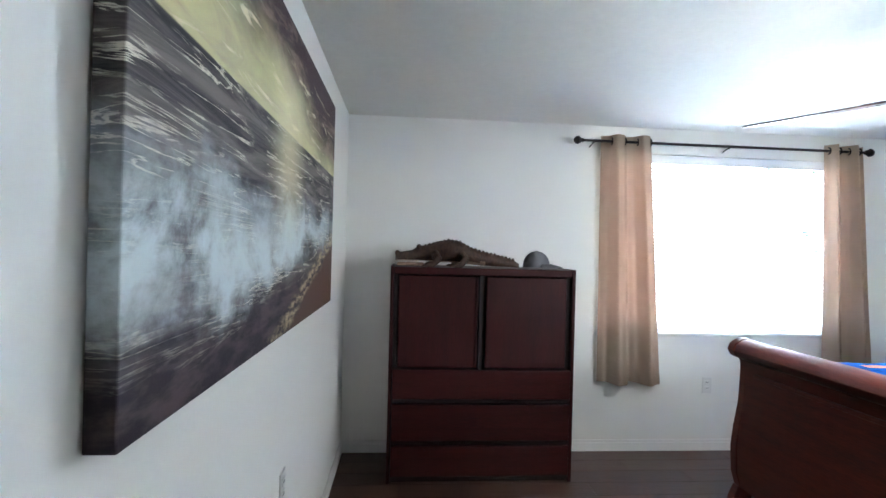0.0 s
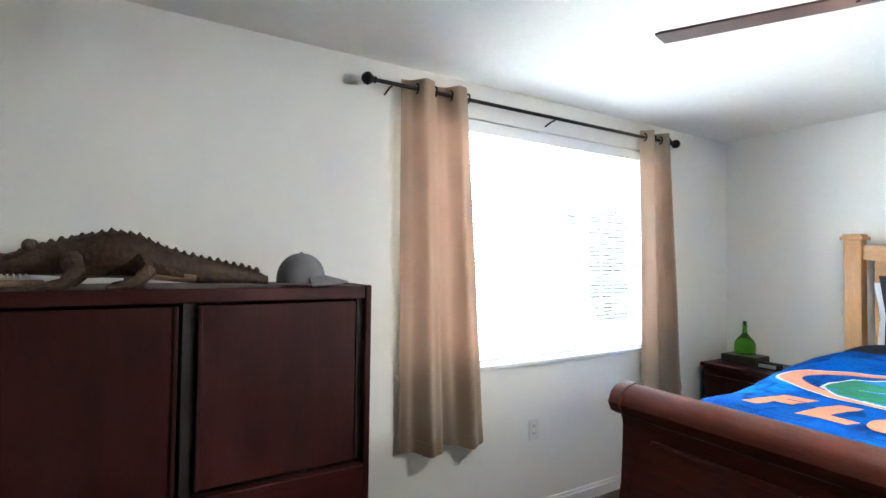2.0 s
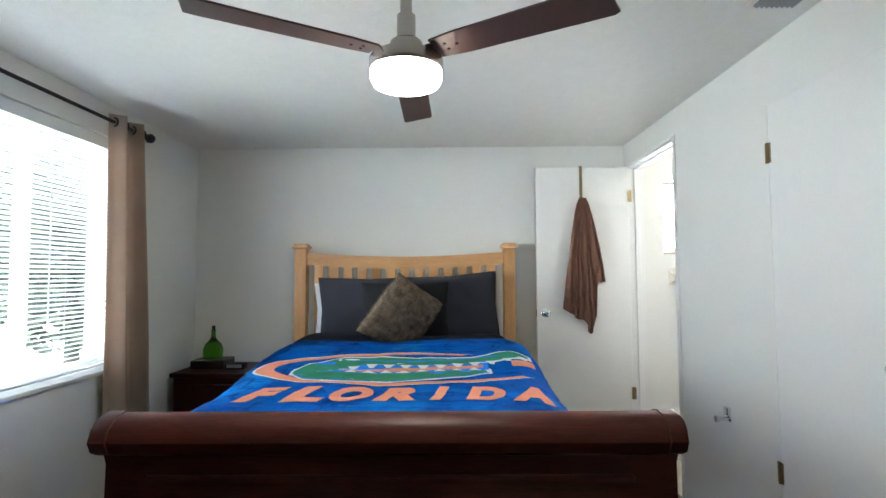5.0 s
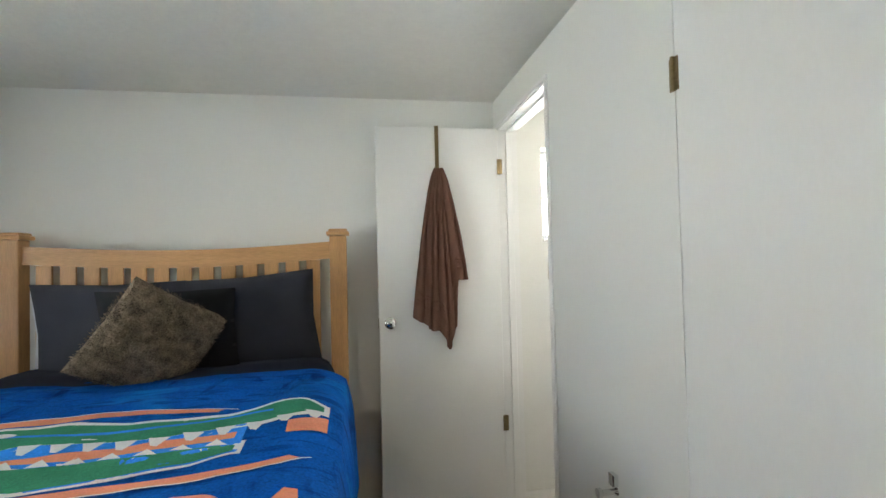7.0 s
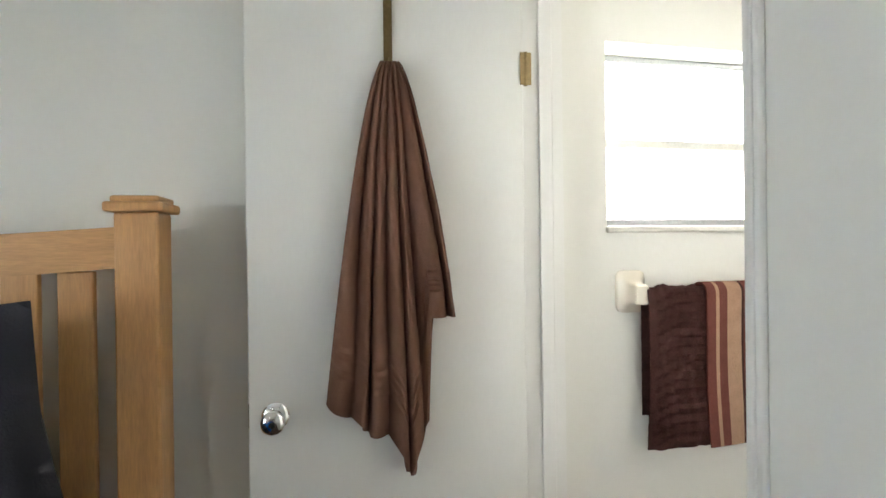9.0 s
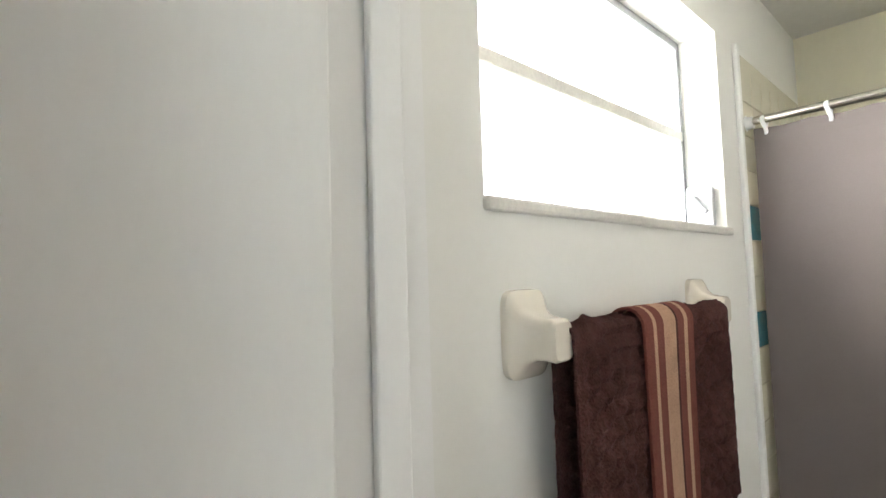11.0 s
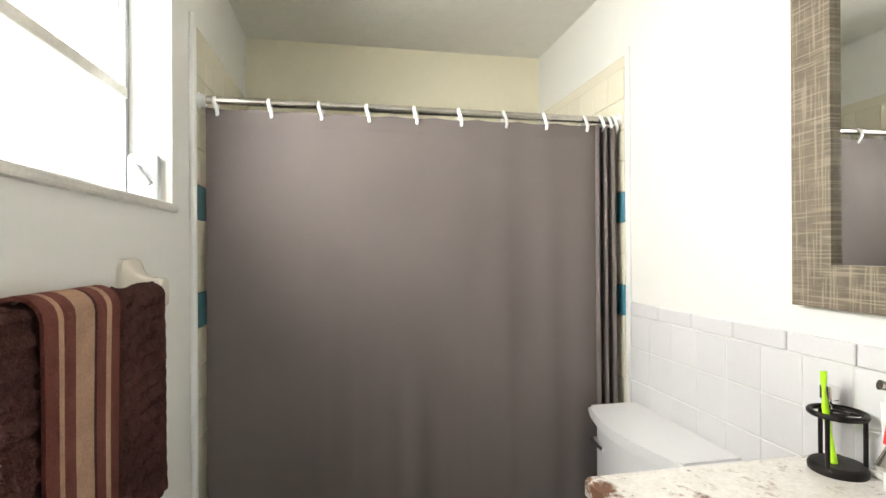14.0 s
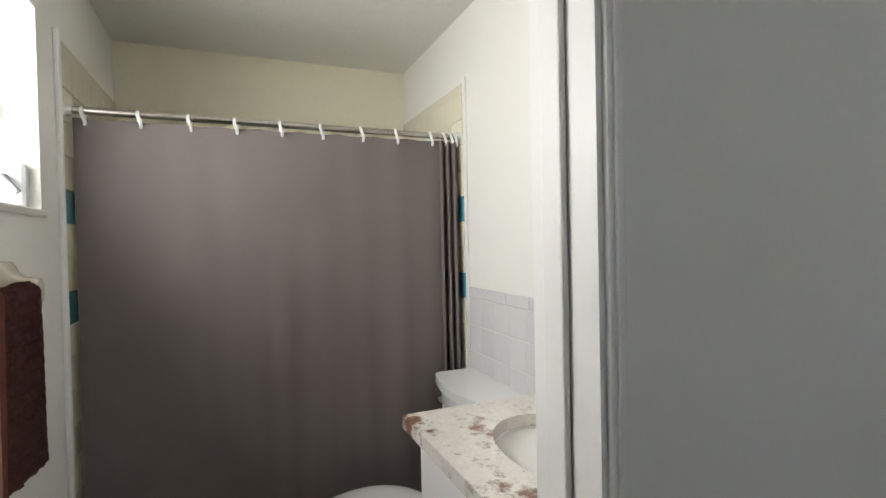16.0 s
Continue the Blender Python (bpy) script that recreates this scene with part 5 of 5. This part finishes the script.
for a, c in (((MY0 + MWD - 0.006, MZ0 + MWD - 0.006), (MY1 - MWD + 0.006, MZ0 + MWD)), ((MY0 + MWD - 0.006, MZ0 + MWD), (MY0 + MWD, MZ1 - MWD))):
    part("inner_bead", box((BW + 0.016, a[0], a[1]), (BW + 0.026, c[0], c[1]), 0.002), M_BARN, mir)

# ---- bathroom: vanity, faucet, things on the counter ----
CZ, CX1, CY0, CY1 = 0.965, 3.898, -0.742, -WT - 0.004
van = thing("vanity_cabinet", "white vanity cabinet with two doors", "cabinet")
part("body", box((BW, CY0 + 0.025, Z0 + 0.09), (CX1 - 0.05, CY1 - 0.01, CZ - 0.035), 0.003), M_TRIM, van)
part("toe_kick", box((BW, CY0 + 0.03, Z0 + 0.004), (CX1 - 0.10, CY1 - 0.012, Z0 + 0.09)), M_TRIM, van)
for a, c in ((CY0 + 0.035, -0.435), (-0.425, CY1 - 0.02)):
    d = part("door", box((CX1 - 0.05, a, 0.06), (CX1 - 0.032, c, CZ - 0.06), 0.004), M_TRIM, van)
    part("handle", lathe([(0.006, 0), (0.006, 0.014), (0.013, 0.02), (0.009, 0.027)], 12, None, Matrix.Translation((CX1 - 0.032, c - 0.04 if a < -0.6 else a + 0.04, 0.62)) @ Vector((1, 0, 0)).to_track_quat("Z", "Y").to_matrix().to_4x4()), M_NICKEL, d, smooth=True)


def counter_top():
    """A granite slab with an oval cut-out, and a ceramic bowl under it."""
    t = thing("granite_countertop", "speckled white and brown granite top with white basin", "countertop")
    cx, cy, rx, ry, n = 3.645, -0.42, 0.140, 0.195, 48
    bm = bmesh.new()
    x0, x1, y0, y1 = BW + 0.002, CX1, CY0, CY1

    def outer(a):
        c, s = math.cos(a), math.sin(a)
        k = min((x1 - cx) / c if c > 1e-6 else 9, (x0 - cx) / c if c < -1e-6 else 9, (y1 - cy) / s if s > 1e-6 else 9, (y0 - cy) / s if s < -1e-6 else 9)
        return cx + k * c, cy + k * s
    angles = sorted([2 * math.pi * k / n for k in range(n)] + [math.atan2(q - cy, p - cx) % (2 * math.pi) for p in (x0, x1) for q in (y0, y1)])
    rings = []
    for z in (CZ - 0.032, CZ):
        rings.append(([bm.verts.new((*outer(a), z)) for a in angles], [bm.verts.new((cx + rx * math.cos(a), cy + ry * math.sin(a), z)) for a in angles]))
    k = len(angles)
    for i in range(k):
        j = (i + 1) % k
        bm.faces.new((rings[1][0][i], rings[1][0][j], rings[1][1][j], rings[1][1][i]))
        bm.faces.new((rings[0][0][i], rings[0][1][i], rings[0][1][j], rings[0][0][j]))
        bm.faces.new((rings[0][0][i], rings[0][0][j], rings[1][0][j], rings[1][0][i]))
        bm.faces.new((rings[0][1][i], rings[1][1][i], rings[1][1][j], rings[0][1][j]))
    edges = [e for e in bm.edges if all(v in set(rings[1][0]) for v in e.verts)]
    bmesh.ops.bevel(bm, geom=edges, offset=0.007, segments=3, affect="EDGES")
    part("slab", bm, M_GRANITE, t)

    def bowl(u, v):
        a, e = 2 * math.pi * u, v * math.pi / 2
        return Vector((cx + (rx + 0.006) * math.cos(a) * math.cos(e), cy + (ry + 0.006) * math.sin(a) * math.cos(e), CZ - 0.030 - 0.12 * math.sin(e)))
    part("basin", sheet(bowl, 40, 12, 0.008), M_CERAMIC, t, "white oval basin", True)
    part("backsplash", box((BW + 0.002, y0, CZ), (BW + 0.018, y1, CZ + 0.012), 0.003), M_GRANITE, t)


counter_top()
fa = thing("faucet", "brushed nickel single lever basin faucet", "faucet", at=(3.435, -0.49, CZ))
part("body", lathe([(0.027, 0), (0.026, 0.006), (0.019, 0.02), (0.017, 0.07), (0.020, 0.11), (0.023, 0.14), (0.022, 0.155)], 24), M_NICKEL, fa, smooth=True)
part("spout", tube([(0, 0, 0.115), (0.03, 0, 0.135), (0.065, 0, 0.132), (0.095, 0, 0.115), (0.112, 0, 0.088)], [0.016, 0.016, 0.015, 0.016, 0.019], 14), M_NICKEL, fa, smooth=True)
part("handle_cap", lathe([(0.022, 0.157), (0.023, 0.175), (0.019, 0.192), (0.008, 0.2)], 22), M_NICKEL, fa, smooth=True)
part("lever", tube([(0.0, 0, 0.182), (0.03, -0.012, 0.198), (0.075, -0.03, 0.203), (0.085, -0.034, 0.206)], [0.014, 0.010, 0.007, 0.008], 12), M_NICKEL, fa, smooth=True)
part("pop_up_rod", tube([(-0.03, 0.0, 0.0), (-0.03, 0.0, 0.05), (-0.03, 0, 0.058)], [0.003, 0.003, 0.006], 8), M_NICKEL, fa)

cd = thing("toothbrush_holder", "dark bronze open toothbrush stand", "toothbrush holder", at=(3.425, -0.672, CZ))
part("base", lathe([(0.046, 0), (0.047, 0.010), (0.043, 0.016), (0.040, 0.017)], 32), M_IRON, cd, smooth=True)
ring = bmesh.new()
rr = [(0.043 * math.cos(a), 0.043 * math.sin(a), 0.108) for a in [2 * math.pi * k / 32 for k in range(33)]]
part("top_ring", tube(rr, 0.0055, 8, ring), M_IRON, cd, smooth=True)
part("mid_ring", tube([(0.014 * math.cos(a), 0.014 * math.sin(a), 0.108) for a in [2 * math.pi * k / 20 for k in range(21)]], 0.003, 6), M_IRON, cd, smooth=True)
for k in range(3):
    a = radians(20 + 120 * k)
    part("post", tube([(0.041 * math.cos(a), 0.041 * math.sin(a), 0.012), (0.041 * math.cos(a), 0.041 * math.sin(a), 0.108)], 0.004, 8), M_IRON, cd)
    part("spoke", tube([(0.014 * math.cos(a), 0.014 * math.sin(a), 0.108), (0.042 * math.cos(a), 0.042 * math.sin(a), 0.108)], 0.003, 6), M_IRON, cd)
tb = thing("toothbrush", "lime green toothbrush standing in the holder", "toothbrush", at=(3.425, -0.672, CZ + 0.017))
part("handle", tube([(0.012, 0.004, 0.0), (0.014, -0.004, 0.05), (0.020, -0.006, 0.10), (0.012, -0.016, 0.135)], [0.006, 0.005, 0.006, 0.003], 10), M_LIME, tb, smooth=True)
part("head", tube([(0.012, -0.016, 0.133), (0.008, -0.020, 0.165)], [0.004, 0.006], 10), M_LIME, tb, smooth=True)
part("bristles", box((-0.002, -0.03, 0.140), (0.006, -0.02, 0.163), 0.002), M_LIME, tb)
rz = thing("razor", "chrome safety razor standing in the holder", "razor", at=(3.410, -0.700, CZ + 0.017))
part("handle", tube([(0, 0, 0.0), (0, 0, 0.105)], 0.0045, 10), M_CHROME, rz, smooth=True)
part("head", box((-0.012, -0.012, 0.105), (0.012, 0.012, 0.135), 0.004), M_CHROME, rz)
tp = thing("toothpaste", "white and red toothpaste tube standing on its cap", "toothpaste", at=(3.405, -0.585, CZ))
part("cap", lathe([(0.018, 0), (0.018, 0.028), (0.015, 0.03)], 18), M_VINYL, tp, smooth=True)


def tube_body(u, v):
    a = 2 * math.pi * u
    r = 0.019 * (1 - v * 0.1)
    return Vector((r * (1 - 0.9 * v) * math.cos(a), (r + 0.010 * v) * math.sin(a), 0.03 + 0.115 * v))


body_tp = part("tube", sheet(tube_body, 28, 10, 0.0008), M_VINYL, tp, smooth=True)
part("red_panel", sheet(lambda u, v: tube_body(0.88 + 0.10 * u + 0.06 * v, 0.42 + 0.45 * v) + Vector((0.0016, 0, 0)), 10, 8, 0.0005), M_RED, tp)
part("green_panel", sheet(lambda u, v: tube_body(0.84 + 0.16 * u, 0.05 + 0.12 * v) + Vector((0.0016, 0, 0)), 10, 3, 0.0005), M_TEALP, tp)

# ---- bathroom: toilet ----
wc = thing("toilet", "white ceramic toilet with a bowed tank lid", "toilet")


def bowed(x0, x1, y0, y1, bow, z0, z1, bevel):
    n = 14
    out = [(x0, y0), (x0, y1)] + [(x1 + bow * math.sin(math.pi * (1 - k / n)), y1 + (y0 - y1) * k / n) for k in range(n + 1)]
    bm = extrude(out, z1 - z0, Matrix.Translation((0, 0, z0)))
    rim = [e for e in bm.edges if abs(e.verts[0].co.z - e.verts[1].co.z) < 1e-6]
    bmesh.ops.bevel(bm, geom=rim, offset=bevel, segments=3, affect="EDGES")
    return bm


part("tank", bowed(BW + 0.012, 3.53, -1.385, -0.955, 0.035, 0.44, 0.842, 0.01), M_CERAMIC, wc, smooth=True)
part("tank_lid", bowed(BW + 0.006, 3.55, -1.405, -0.935, 0.045, 0.842, 0.872, 0.010), M_CERAMIC, wc, smooth=True)
lv = part("flush_lever", tube([(3.55, -1.345, 0.78), (3.568, -1.345, 0.78), (3.57, -1.30, 0.777), (3.568, -1.275, 0.775)], [0.010, 0.008, 0.006, 0.007], 10), M_CHROME, wc, "chrome flush lever", True)


def oval(u, v, grow, z):
    a = 2 * math.pi * u
    c = math.cos(a)
    return Vector((3.86 + (0.245 if c > 0 else 0.20) * grow * c, -1.175 + 0.195 * grow * math.sin(a), z))


part("bowl", sheet(lambda u, v: oval(u, v, 0.55 + 0.42 * v ** 0.6, Z0 + 0.004 + (0.466 - Z0) * v), 36, 14, 0.01), M_CERAMIC, wc, smooth=True)
part("seat_lid", sheet(lambda u, v: oval(u, v, 1.02 * math.cos(v * math.pi / 2) ** 0.6 + 0.001, 0.480 + 0.028 * math.sin(v * math.pi / 2)), 40, 12, 0.012), M_CERAMIC, wc, "white closed seat lid", True)
part("seat", sheet(lambda u, v: oval(u, v, 1.0 - 0.2 * v, 0.470), 40, 3, 0.014), M_CERAMIC, wc, smooth=True)
part("neck", box((BW + 0.05, -1.28, 0.16), (3.70, -1.06, 0.438), 0.02), M_CERAMIC, wc)

# ---- wall tiles ----
TS = 0.108
wains = structure("wainscot", box((BW, -1.435, Z0), (BW + 0.006, -WT, 1.155)), M_GROUT, "pale grey square wall tiles with a bullnose cap")
tile_mesh = mesh_of("tile", box((0, 0.001, 0.001), (0.006, TS - 0.001, TS - 0.001), 0.002, seg=1), M_TILE)
for i in range(12):
    for j in range(11):
        y = -1.435 + i * TS
        if y + TS < -WT:
            ob = new("tile", tile_mesh)
            ob.parent, ob.location = wains, (BW + 0.002, y, 1.155 - (j + 1) * TS)
cap_mesh = mesh_of("cap_tile", box((0, 0.001, 0.001), (0.009, 0.15, 0.045), 0.004, seg=2), M_TILE)
for i in range(8):
    ob = new("cap_tile", cap_mesh)
    ob.parent, ob.location = wains, (BW, -1.435 + i * 0.152, 1.155)
for name, x0, x1, s in (("surround_west", BW, BW + 0.006, 1), ("surround_east", EX - 0.006, EX, -1)):
    sur = structure(name, box((x0, BS + 0.006, 0.40), (x1, -1.462, 2.055)), M_TILE_C, "cream wall tiles with single teal tiles")
    st = box((x0 if s > 0 else x1 - 0.016, -1.462, Z0), (x0 + 0.010 if s > 0 else x1, -1.437, 2.075), 0.005)
    part("edge_trim", st, M_TRIM, sur, "cream rounded edge strip")
    cm = mesh_of("tile", box((0, 0.001, 0.001), (0.009, TS - 0.001, TS - 0.001), 0.002, seg=1), M_TILE_C)
    bmh = mesh_of("teal_tile", box((0, 0.001, 0.001), (0.0095, TS - 0.001, TS - 0.001), 0.002, seg=1), M_BLUE_T)
    for i in range(7):
        for j in range(15):
            z = 1.475 + TS * 5 - (j + 1) * TS + TS - 0.002
            if z + TS > 2.056 or z < 0.4:
                continue
            teal = i == 0 and j in (5, 8)
            ob = new("teal_tile" if teal else "tile", bmh if teal else cm)
            ob.parent = sur
            ob.location = (x0 + 0.002 if s > 0 else x1 - 0.011, -1.464 - (i + 1) * TS, z)
